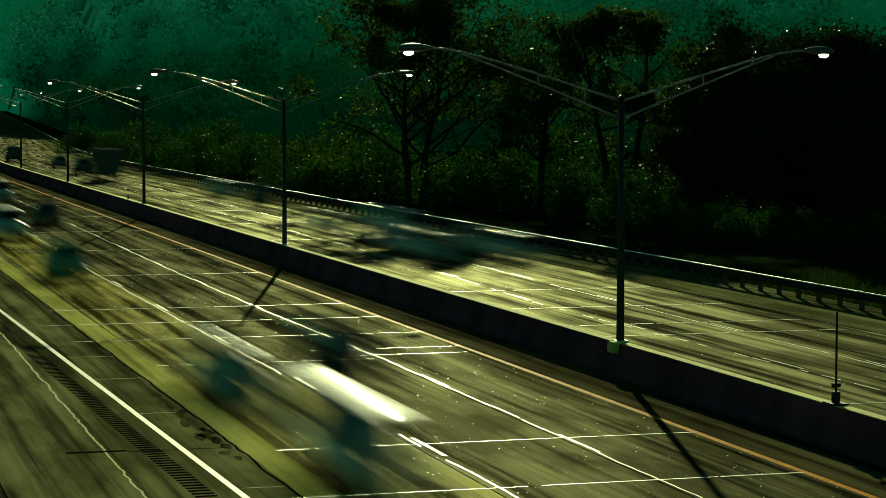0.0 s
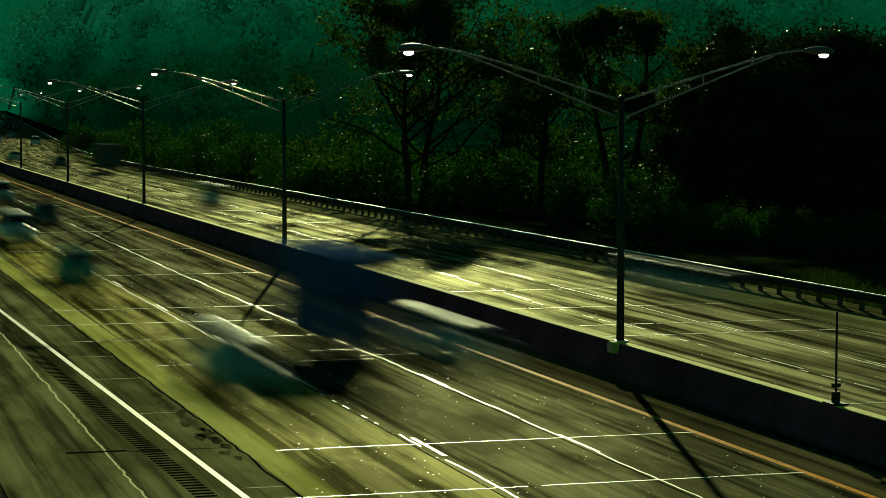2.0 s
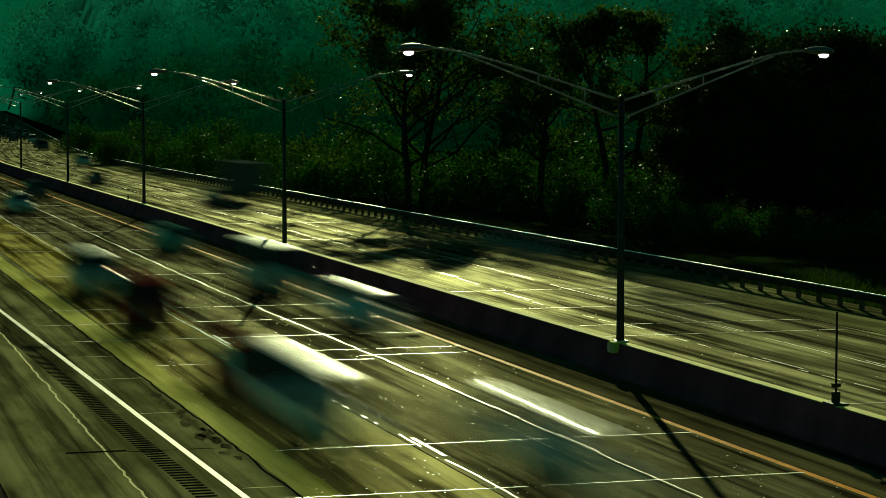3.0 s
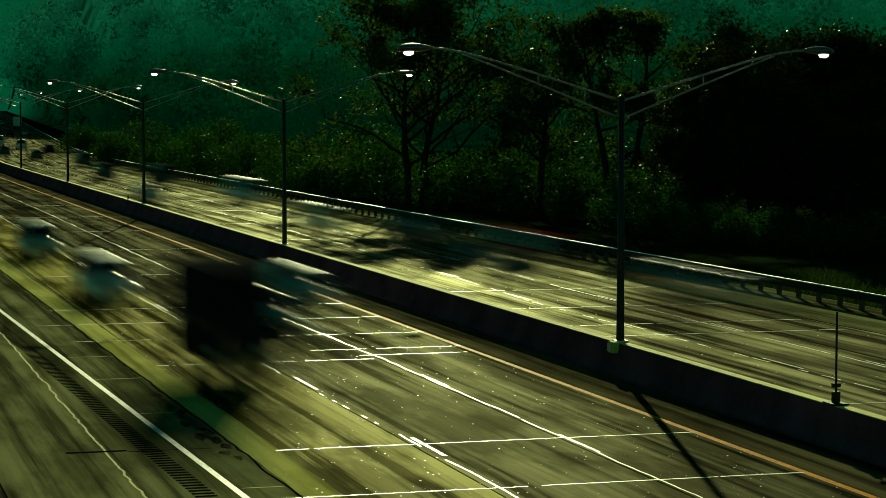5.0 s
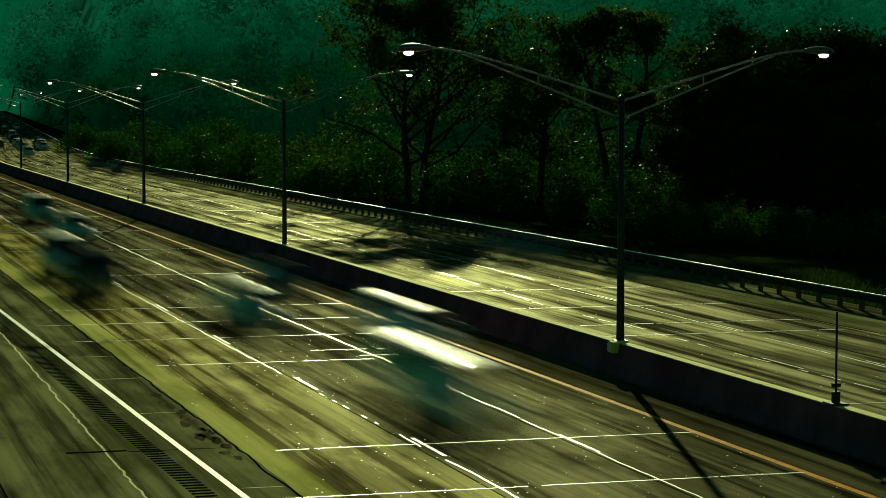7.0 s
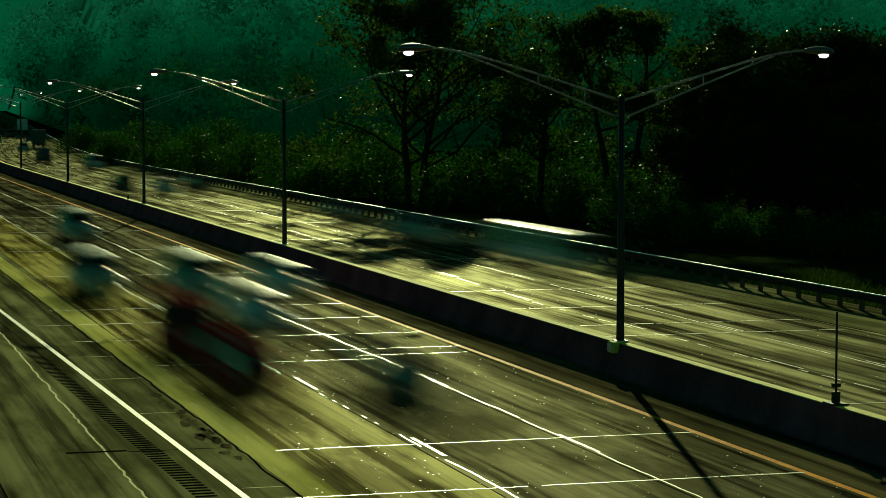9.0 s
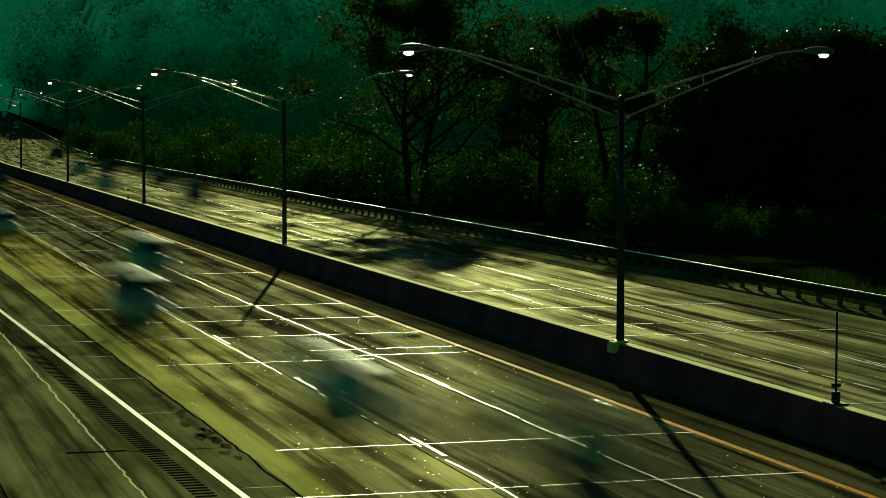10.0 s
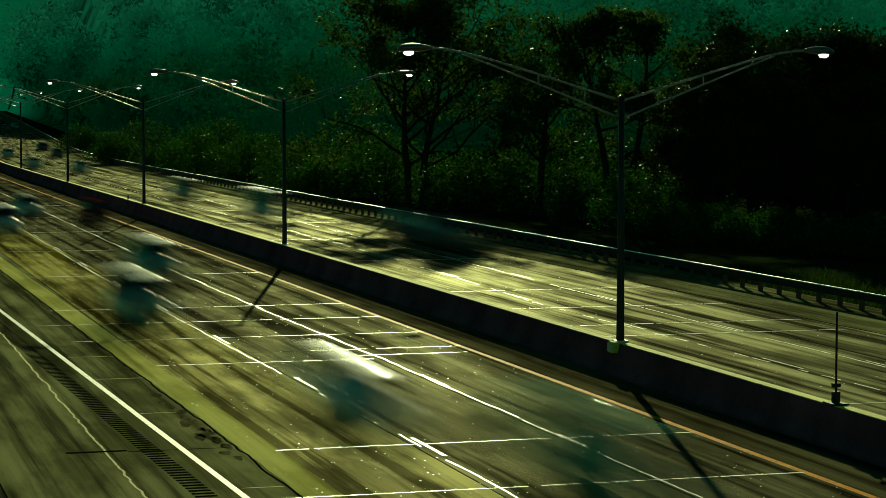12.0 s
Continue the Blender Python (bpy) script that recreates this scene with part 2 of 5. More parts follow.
# ---- mesh helpers ----
class Shape:
    """Vertices, faces, road UVs and material slots, gathered into one mesh."""

    def __init__(self):
        self.v, self.f, self.m, self.uv = [], [], [], []

    def add(self, verts, faces, slot=0, uv=None):
        b = len(self.v)
        self.v += [tuple(p) for p in verts]
        self.f += [tuple(i + b for i in q) for q in faces]
        self.m += [slot] * len(faces)
        self.uv += list(uv) if uv is not None else [(p[0], p[1]) for p in verts]

    def box(self, x0, x1, y0, y1, z0, z1, bevel=0.0, slot=0):
        """A box with chamfered edges."""
        c = min(bevel, (x1 - x0) / 2.01, (y1 - y0) / 2.01, (z1 - z0) / 2.01)
        if c <= 0:
            vs = [(x, y, z) for z in (z0, z1) for x, y in ((x0, y0), (x1, y0), (x1, y1), (x0, y1))]
            self.add(vs, [(0, 3, 2, 1), (4, 5, 6, 7), (0, 1, 5, 4), (1, 2, 6, 5), (2, 3, 7, 6), (3, 0, 4, 7)], slot)
            return
        rings = []
        for z, k in ((z0, c), (z0 + c, 0), (z1 - c, 0), (z1, c)):
            a0, a1, b0, b1 = x0 + k, x1 - k, y0 + k, y1 - k
            rings.append([(a0 + c, b0, z), (a1 - c, b0, z), (a1, b0 + c, z), (a1, b1 - c, z), (a1 - c, b1, z), (a0 + c, b1, z), (a0, b1 - c, z), (a0, b0 + c, z)])
        self.loft(rings, slot)

    def loft(self, rings, slot=0, closed=True, caps=True):
        n = len(rings[0])
        vs = [p for r in rings for p in r]
        fs = []
        for i in range(len(rings) - 1):
            for j in range(n if closed else n - 1):
                k = (j + 1) % n
                fs.append((i * n + j, i * n + k, (i + 1) * n + k, (i + 1) * n + j))
        if caps and closed:
            fs += [tuple(range(n - 1, -1, -1)), tuple(range((len(rings) - 1) * n, len(rings) * n))]
        self.add(vs, fs, slot)

    def tube(self, points, radii, sides=8, slot=0):
        """A tapered round bar along points."""
        pts = [Vector(p) for p in points]
        rings = []
        side = None
        for i, p in enumerate(pts):
            d = (pts[min(i + 1, len(pts) - 1)] - pts[max(i - 1, 0)]).normalized()
            if side is None:
                side = d.orthogonal().normalized()
            side = (side - d * side.dot(d)).normalized()
            up = d.cross(side)
            rings.append([p + (side * math.cos(2 * math.pi * k / sides) + up * math.sin(2 * math.pi * k / sides)) * radii[i] for k in range(sides)])
        self.loft(rings, slot)

    def mesh(self, name, materials, smooth=False):
        me = bpy.data.meshes.new(name)
        me.from_pydata(self.v, [], self.f)
        for mt in materials:
            me.materials.append(mt)
        if any(self.m):
            me.polygons.foreach_set("material_index", self.m)
        layer = me.uv_layers.new(name="along")
        idx = np.empty(len(me.loops), dtype=np.int32)
        me.loops.foreach_get("vertex_index", idx)
        layer.data.foreach_set("uv", np.array(self.uv, dtype=np.float32)[idx].ravel())
        if smooth:
            me.polygons.foreach_set("use_smooth", [True] * len(me.polygons))
        me.validate()
        me.update()
        return me


def part(name, shape, materials, parent=None, label="", smooth=False):
    ob = new(name, shape.mesh(name, materials if isinstance(materials, (list, tuple)) else [materials], smooth))
    if parent is not None:
        ob.parent = parent
    return tagged(ob, label) if label else ob


# ---- the line of the road: straight, then a slight bend far off ----
def slope(y):
    u = min(max((y - 222.0) / 185.0, 0.0), 1.0)
    return -0.28867 + 0.0842 * u * u * (3 - 2 * u)


ROAD_Y = np.arange(-900.0, 3400.0, 1.0)
ROAD_SLOPE = np.array([slope(y + 0.5) for y in ROAD_Y])
ROAD_X = np.concatenate(([0.0], np.cumsum(ROAD_SLOPE)[:-1]))
ROAD_X += 24.26 - np.interp(0.0, ROAD_Y, ROAD_X)
ROAD_S = np.concatenate(([0.0], np.cumsum(np.hypot(1.0, ROAD_SLOPE))[:-1]))
ROAD_S -= np.interp(0.0, ROAD_Y, ROAD_S)


def at(s, o, z=0.0):
    """The place s metres along the road and o metres from the median, towards the near carriageway."""
    y = float(np.interp(s, ROAD_S, ROAD_Y))
    k = slope(y)
    h = math.hypot(1.0, k)
    return Vector((float(np.interp(s, ROAD_S, ROAD_X)) - o / h, y + o * k / h, z))


def heading(s):
    """The turn about z that points local y along the road, away from the camera."""
    return math.degrees(math.atan2(-slope(float(np.interp(s, ROAD_S, ROAD_Y))), 1.0))


def stations(s0, s1, step):
    n = max(1, int(math.ceil((s1 - s0) / step)))
    return [s0 + (s1 - s0) * i / n for i in range(n + 1)]


def ribbon(shape, profile, s0, s1, step=15.0, slot=0, closed=True, wobble=None):
    """Sweeps a profile of (offset, height) points along the road."""
    base, rows, uvs = len(profile), [], []
    ss = stations(s0, s1, step)
    for s in ss:
        w = wobble(s) if wobble else 0.0
        rows.append([at(s, o + w, z) for o, z in profile])
        uvs += [(o + w, s) for o, z in profile]
    vs = [p for r in rows for p in r]
    fs = []
    for i in range(len(ss) - 1):
        for j in range(base if closed else base - 1):
            k = (j + 1) % base
            fs.append((i * base + j, (i + 1) * base + j, (i + 1) * base + k, i * base + k))
    if closed:
        fs += [tuple(range(base)), tuple(range(len(vs) - 1, len(vs) - 1 - base, -1))]
    shape.add(vs, fs, slot, uvs)


def slab_profile(o0, o1, top, thick, c=0.012):
    return [(o0, top - thick), (o0, top - c), (o0 + c, top), (o1 - c, top), (o1, top - c), (o1, top - thick)]


# ---- ground ----
def ground_height(x, y):
    """The plain, with the wooded hill right of the road and a ridge far behind."""
    rail = float(np.interp(y, ROAD_Y, ROAD_X)) + 16.5
    rise = min(max((y - 330.0 + 0.15 * x) / 520.0, 0.0), 1.0)
    rise = rise * rise * (3 - 2 * rise)
    side = min(max((x - rail - 7.0) / min(max(60.0 - (y - 580.0) * 0.13, 20.0), 60.0), 0.0), 1.0)
    side = side * side * (3 - 2 * side)
    h = 62.0 * rise * side
    if h > 0:
        h += side * rise * 10.0 * noise.noise(Vector((x / 130.0, y / 130.0, 3.0)))
    return -0.12 + max(h, 0.0)


g = Shape()
# columns follow the guardrail, so that the hill starts beside it
off = [-4000, -1500, -600, -250, -120, -60, -30, 0, 5, 9, 14, 20, 27, 35, 44, 55, 70, 85, 105, 130, 160, 195, 235, 280, 330, 400, 500, 650, 900, 1500, 4000]
ys = [-3000, -1500, -900, -400, -100] + [50, 100, 150, 200, 250, 275] + [300 + 15 * i for i in range(40)] + [900 + 25 * i for i in range(1, 45)] + [2400, 3300]
spots = [(float(np.interp(y, ROAD_Y, ROAD_X)) + 16.5 + d, y) for y in ys for d in off]
g.add([(x, y, max(-0.12, ground_height(x, y) - 4.0)) for x, y in spots],
      [(j * len(off) + i, j * len(off) + i + 1, (j + 1) * len(off) + i + 1, (j + 1) * len(off) + i) for j in range(len(ys) - 1) for i in range(len(off) - 1)])
tagged(part("ground", g, GROUND, smooth=True), "dark grassy ground with a wooded hillside beyond the highway", "ground", kind="structure")


def far_backdrop():
    """The distance: a glowing sheet over the far hill's slope and, behind the bend, a plain ridge with haze as glow."""
    sh = Shape()
    rows, cols = [y for y in ys if 325 < y < 3000], [d for d in off if 4 < d < 600]
    sh.add([(float(np.interp(y, ROAD_Y, ROAD_X)) + 16.5 + d, y, ground_height(float(np.interp(y, ROAD_Y, ROAD_X)) + 16.5 + d, y) + 1.2) for y in rows for d in cols],
           [(j * len(cols) + i, j * len(cols) + i + 1, (j + 1) * len(cols) + i + 1, (j + 1) * len(cols) + i) for j in range(len(rows) - 1) for i in range(len(cols) - 1)])
    n = 60
    ridge = []
    for k, (back, up) in enumerate(((0, -1), (40, 90), (110, 170), (240, 215), (400, 225))):
        for i in range(n + 1):
            x = -1500.0 + 2400.0 * i / n
            ridge.append((x, 2720.0 + back, up * (1 + 0.12 * noise.noise(Vector((x / 260.0, k * 0.4, 9.0))))))
    sh.add(ridge, [(k * (n + 1) + i, k * (n + 1) + i + 1, (k + 1) * (n + 1) + i + 1, (k + 1) * (n + 1) + i) for k in range(4) for i in range(n)])
    tagged(part("backdrop", sh, HAZE_GLOW_LEAF, smooth=True), "green ridge and wooded slope in the distance, haze put in as glow", "hill", kind="structure")


far_backdrop()

# ---- carriageways ----
S0, S1 = -860.0, 2500.0
LANES = {1: 4.15, 2: 7.85, 3: 11.5, -1: -4.1, -2: -7.6, -3: -11.2}


def build_road():
    bed = Shape()
    ribbon(bed, [(19.6, -0.11), (19.6, -0.03), (-17.4, -0.03), (-17.4, -0.11)][::-1], S0, S1, 20)
    road = tagged(part("road", bed, SUBBASE), "two concrete highway carriageways with pale joints and worn lane lines", "highway", kind="structure")
    # strips beyond the slabs that are built one by one
    for name, o0, o1, mat, a, b in (("near_lane_paving", 2.42, 13.0, CONCRETE_ROAD, 330, S1), ("near_lane_paving", 2.42, 13.0, CONCRETE_ROAD, S0, 32),
                                    ("far_lane_paving", -12.8, -2.3, FAR_ROAD, 330, S1), ("far_lane_paving", -12.8, -2.3, FAR_ROAD, S0, 60),
                                    ("median_shoulder", 0.465, 2.40, MEDIAN_ASPHALT, S0, S1), ("median_shoulder", -2.28, -0.465, MEDIAN_ASPHALT, S0, S1),
                                    ("outer_shoulder", -17.2, -12.82, ASPHALT, S0, S1),
                                    ("outer_shoulder", 13.02, 19.4, ASPHALT, S0, S1)):
        sh = Shape()
        ribbon(sh, slab_profile(o0, o1, 0.0, 0.08), a, b, 12)
        part(name, sh, mat, road)
    sh = Shape()
    ribbon(sh, slab_profile(0.0, 0.84, 0.006, 0.012, 0.005), 30, 330, 0.5, wobble=lambda s: gutter_edge(s) + 0.03 * noise.noise(Vector((s / 1.3, 7.0, 0.0))))
    part("pale_gutter_strip", sh, GUTTER, road)
    return road


def along(*knots):
    """Offset of a line that drifts sideways: pairs of station and offset."""
    return lambda s: float(np.interp(s, [k[0] for k in knots], [k[1] for k in knots]))


gutter_edge = along((30, 12.6), (50, 12.74), (62, 12.80), (74, 12.95), (100, 13.17), (125, 13.36), (200, 13.5))
edge_line = along((30, 14.12), (51.2, 14.74), (94, 15.99), (130, 16.9), (330, 17.4))
JOINT_LINES = {9.64: along((40, 9.32), (50, 9.37), (67, 9.6), (78, 9.78), (90, 9.88), (114, 10.02), (133, 9.86), (170, 9.72)),
               5.94: along((40, 5.78), (74, 5.8), (90, 6.08), (113, 6.2), (170, 6.0)),
               -5.87: along((60, -5.75), (72, -5.5), (84, -5.2), (92, -5.1), (99, -5.5), (110, -5.9), (124, -6.25), (150, -6.35), (200, -6.1)),
               -9.29: along((60, -8.4), (83, -8.4), (98, -8.62), (117, -9.07), (150, -9.2))}


road = build_road()

# joints: metres along the road, offsets at their two ends
JOINTS = [(44.6, 2.45, 13.0), (50.6, 2.45, 14.6), (56.8, 2.45, 12.9), (74.2, 6.1, 13.0), (77.0, 2.45, 7.5), (75.2, 2.7, 6.3), (81.8, 2.45, 14.5), (87.6, 2.45, 15.2),
          (93.4, 2.45, 14.2), (110.6, 2.45, 13.7), (128.8, 2.45, 13.2), (147.0, 2.45, 13.0), (165.5, 2.45, 13.0), (184.0, 2.45, 13.0),
          (60.4, -12.6, -2.4), (78.5, -12.4, -2.4), (82.3, -12.4, -2.4), (89.2, -12.4, -2.4), (97.6, -12.4, -2.4), (116.9, -12.4, -2.4), (135.3, -12.4, -2.4), (153.6, -12.4, -2.4), (172.0, -12.4, -2.4), (190.0, -12.4, -2.4)]


def build_slabs():
    """Concrete slabs lane by lane, with open joints between them."""
    for lanes, first, last, mat, cuts in (((( 2.42, 5.93), (5.95, 9.63), (9.65, 13.0)), 32.0, 330.0, CONCRETE_ROAD, [44.6, 50.6, 56.8, 75.2, 77.0, 81.8, 87.6, 93.4]),
                                          (((-5.86, -2.3), (-9.28, -5.88), (-12.8, -9.3)), 60.0, 330.0, FAR_ROAD, [78.5, 82.3, 89.2, 97.6])):
        cuts = [first] + cuts + [110.6 + 18.4 * i for i in range(12) if 110.6 + 18.4 * i < last - 6] + [last]
        for o0, o1 in lanes:
            for a, b in zip(cuts[:-1], cuts[1:]):
                sh = Shape()
                ribbon(sh, slab_profile(o0, o1, 0.0 + random.uniform(-0.002, 0.002), 0.06), a + 0.012, b - 0.012, 20)
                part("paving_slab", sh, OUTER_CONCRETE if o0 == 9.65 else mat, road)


def joint_seals():
    for s, o0, o1 in JOINTS:
        # a seal in broken lengths
        o = o0
        while o < o1 - 0.3:
            e = min(o1, o + random.uniform(1.6, 5.0))
            sh = Shape()
            w = random.uniform(0.016, 0.03) * (1.0 + s / 200.0)
            d = random.uniform(-0.03, 0.03)
            ribbon(sh, [(o, 0.002), (o + 0.01, 0.007), (e - 0.01, 0.007), (e, 0.002)], s + d - w, s + d + w, 5, closed=True)
            part("joint_seal", sh, SEAL, road)
            o = e + random.choice((0.02, 0.05, 0.12, 0.3))


def wavy(seed, size, pitch):
    return lambda s: size * (noise.noise(Vector((s / pitch, seed, 0.0))) + 0.6 * noise.noise(Vector((s / pitch * 3.3, seed, 5.0))))


def stripe(name, o, width, s0, s1, mat, step=12.0, wobble=None, z=0.004):
    sh = Shape()
    ribbon(sh, [(o - width / 2, z - 0.003), (o - width / 2 + 0.004, z), (o + width / 2 - 0.004, z), (o + width / 2, z - 0.003)], s0, s1, step, wobble=wobble)
    return part(name, sh, mat, road)


def build_lines():
    stripe("white_edge_line", 0.0, 0.16, 30, 330, WHITE_LINE, 3.0, edge_line, 0.006)
    stripe("yellow_edge_line", 2.43, 0.19, S0, S1, YELLOW_LINE)
    stripe("yellow_edge_line", -2.45, 0.12, S0, S1, YELLOW_LINE)
    stripe("pavement_crack", -12.75, 0.10, 60, 330, TAR, 0.8, wavy(21.0, 0.10, 5.0))
    for o, first, last in ((9.64, 45.4, 400), (5.94, 45.0, 400)):
        s = first
        while s < last:
            stripe("lane_dash", JOINT_LINES[o](s) - (0.14 if o > 9 else 0.02), 0.10, s - 2.9, s, WORN_WHITE, z=0.008)
            s += 12.4
    for o, first in ((-5.87, 68.0), (-9.29, 66.4)):
        s = first
        while s < 400:
            stripe("lane_dash", JOINT_LINES[o](s) - 0.16, 0.07, s, s + 3.0, WORN_WHITE, z=0.008)
            s += 12.4
    # open lengthwise joints with frayed pale sealant: long runs in some, beads in others
    for o, seed, w, runs, gaps in ((9.64, 1.0, 0.056, (6, 16), (0.1, 0.3, 0.6, 2.0)), (5.94, 2.0, 0.048, (10, 22), (0.05, 0.1, 0.3)),
                                   (-5.87, 3.0, 0.05, (0.5, 1.6), (0.3, 0.5, 0.8, 2.0)), (-9.29, 4.0, 0.05, (5, 14), (0.2, 0.6, 2.4))):
        s = 40.0
        shift = wavy(seed, 0.07, 3.0)
        while s < 330.0:
            e = s + random.uniform(*runs)
            if not (o == 9.64 and s < 66 and e > 60):
                stripe("lengthwise_joint_seal", 0.03, w * random.uniform(0.7, 1.2), s, e, SEAL, 0.4 if s < 120 else 3, lambda q, f=JOINT_LINES[o], d=shift: f(q) + d(q))
            elif s < 60:
                e = 58.5
                stripe("lengthwise_joint_seal", 0.03, w, s, e, SEAL, 0.4, lambda q, f=JOINT_LINES[o], d=shift: f(q) + d(q))
            s = e + random.choice(gaps)
    # frayed bits of the worn-out stretch
    for s in (60.3, 61.4, 63.2, 64.6, 66.0):
        stripe("lengthwise_joint_seal", 0.03, 0.05, s, s + random.uniform(0.3, 0.7), SEAL, 0.2, JOINT_LINES[9.64])
    stripe("crack_seal", 16.7, 0.06, 38, 260, CRACK_SEAL, 0.25, wavy(9.0, 0.09, 1.7))
    stripe("pavement_crack", 0.90, 0.055, 38, 200, TAR, 0.3, lambda s: gutter_edge(s) + wavy(12.0, 0.09, 2.4)(s), 0.008)
    sh = Shape()
    ribbon(sh, [(16.2, 0.002), (16.2, 0.006), (17.6, 0.006), (17.6, 0.002)], 57.66, 57.84, 5)
    ribbon(sh, [(13.8, 0.002), (13.8, 0.005), (16.2, 0.005), (16.2, 0.002)], 57.55, 57.59, 5)
    part("pavement_crack", sh, TAR, road)
    # faint joints carried over the shoulder
    for s, o0, o1 in ((63.8, 13.9, 15.0), (71.3, 13.8, 15.2), (77.2, 13.9, 15.3), (81.9, 13.9, 14.6), (52.0, 13.7, 14.6)):
        sh = Shape()
        ribbon(sh, [(o0, 0.001), (o0 + 0.01, 0.004), (o1 - 0.01, 0.004), (o1, 0.001)], s, s + 0.05, 5)
        part("joint_seal", sh, CRACK_SEAL, road)
    # broken, darkened asphalt beside the gutter strip
    rng = np.random.default_rng(33)
    for i in range(26):
        s, size = rng.normal(59.5, 2.6), rng.uniform(0.05, 0.2)
        o = gutter_edge(s) + 0.95 + abs(rng.normal(0, 0.22)) + size * 0.6
        sh = Shape()
        n = 9
        reach = [size * rng.uniform(0.5, 1.2) for _ in range(n)]
        rim = [at(s + 3.2 * reach[k] * math.sin(2 * math.pi * k / n), o + reach[k] * math.cos(2 * math.pi * k / n), 0.003 + 0.0004 * (i % 5)) for k in range(n)]
        sh.add(rim, [tuple(range(n))])
        part("asphalt_spall", sh, MEDIAN_ASPHALT, road)
    # rumble strip: a row of milled grooves
    s = 40.0
    while s < 125.0:
        sh = Shape()
        o = edge_line(s)
        ribbon(sh, [(o + 0.50, 0.001), (o + 0.52, 0.004), (o + 0.95, 0.004), (o + 0.97, 0.001)], s, s + 0.17, 5)
        part("rumble_groove", sh, TAR, road)
        s += 0.34


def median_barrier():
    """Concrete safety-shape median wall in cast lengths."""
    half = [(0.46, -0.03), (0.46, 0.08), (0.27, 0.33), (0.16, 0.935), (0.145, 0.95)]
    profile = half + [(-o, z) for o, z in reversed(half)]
    wall = tagged(new("median_barrier"), "weathered grey concrete median barrier, sunlit top and shaded sides put in as colour", "barrier", kind="structure")
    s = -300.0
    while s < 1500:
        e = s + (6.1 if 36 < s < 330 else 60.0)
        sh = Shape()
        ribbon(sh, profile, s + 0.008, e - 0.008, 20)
        # top faces take the sunlit colour, side faces the shaded one
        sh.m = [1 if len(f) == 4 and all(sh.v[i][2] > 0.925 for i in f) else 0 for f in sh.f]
        part("barrier_segment", sh, [SHADED_CONCRETE, BARRIER], wall)
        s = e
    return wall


def guardrail():
    """Steel W-beam rail on timber posts along the far edge."""
    rail = tagged(new("guardrail"), "galvanised steel beam guardrail on posts along the far shoulder", "guardrail", kind="structure")
    w = [(-15.88, 0.755), (-15.97, 0.725), (-15.98, 0.67), (-15.90, 0.62), (-15.90, 0.58), (-15.98, 0.53), (-15.98, 0.48), (-15.90, 0.45),
         (-15.92, 0.45), (-16.0, 0.48), (-16.0, 0.53), (-15.92, 0.58), (-15.92, 0.62), (-16.0, 0.67), (-16.0, 0.72), (-15.96, 0.77), (-15.955, 0.79), (-15.92, 0.795), (-15.885, 0.79)]
    s = 20.0
    while s < 1900:
        e = s + (7.62 if s < 300 else 80.0)
        sh = Shape()
        ribbon(sh, w[::-1], s, e + 0.02, 20)
        # lip faces get the sunlit colour, the rest of the beam the shaded one
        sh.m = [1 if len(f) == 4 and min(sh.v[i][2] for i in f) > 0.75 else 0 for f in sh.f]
        part("rail_beam", sh, [RAIL_SHADED_FACE, RAIL_SUNLIT_LIP], rail)
        s = e
    mark = Shape()
    mark.box(-0.05, 0.05, -0.05, 0.05, 0.0, 0.11, 0.01)
    dot = part("reflector", mark, SIGNAL_RED, rail, "small red reflector")
    dot.matrix_basis = Matrix.Translation(at(157.0, -15.93, 0.79)) @ pose(0, 0, 0, 0, 0, heading(157.0))
    first = None
    for i in range(130):
        s = 62 + 1.905 * i
        if first is None:
            sh = Shape()
            sh.box(-0.09, 0.09, -0.08, 0.08, -0.3, 0.64, 0.015)
            sh.box(0.04, 0.17, -0.05, 0.05, 0.5, 0.70, 0.01)
            first = sh.mesh("rail_post", [TIMBER])
        ob = new("rail_post", first)
        ob.parent = rail
        ob.matrix_basis = Matrix.Translation(at(s, -16.2)) @ pose(0, 0, 0, 0, 0, heading(s) + 180)
    return rail


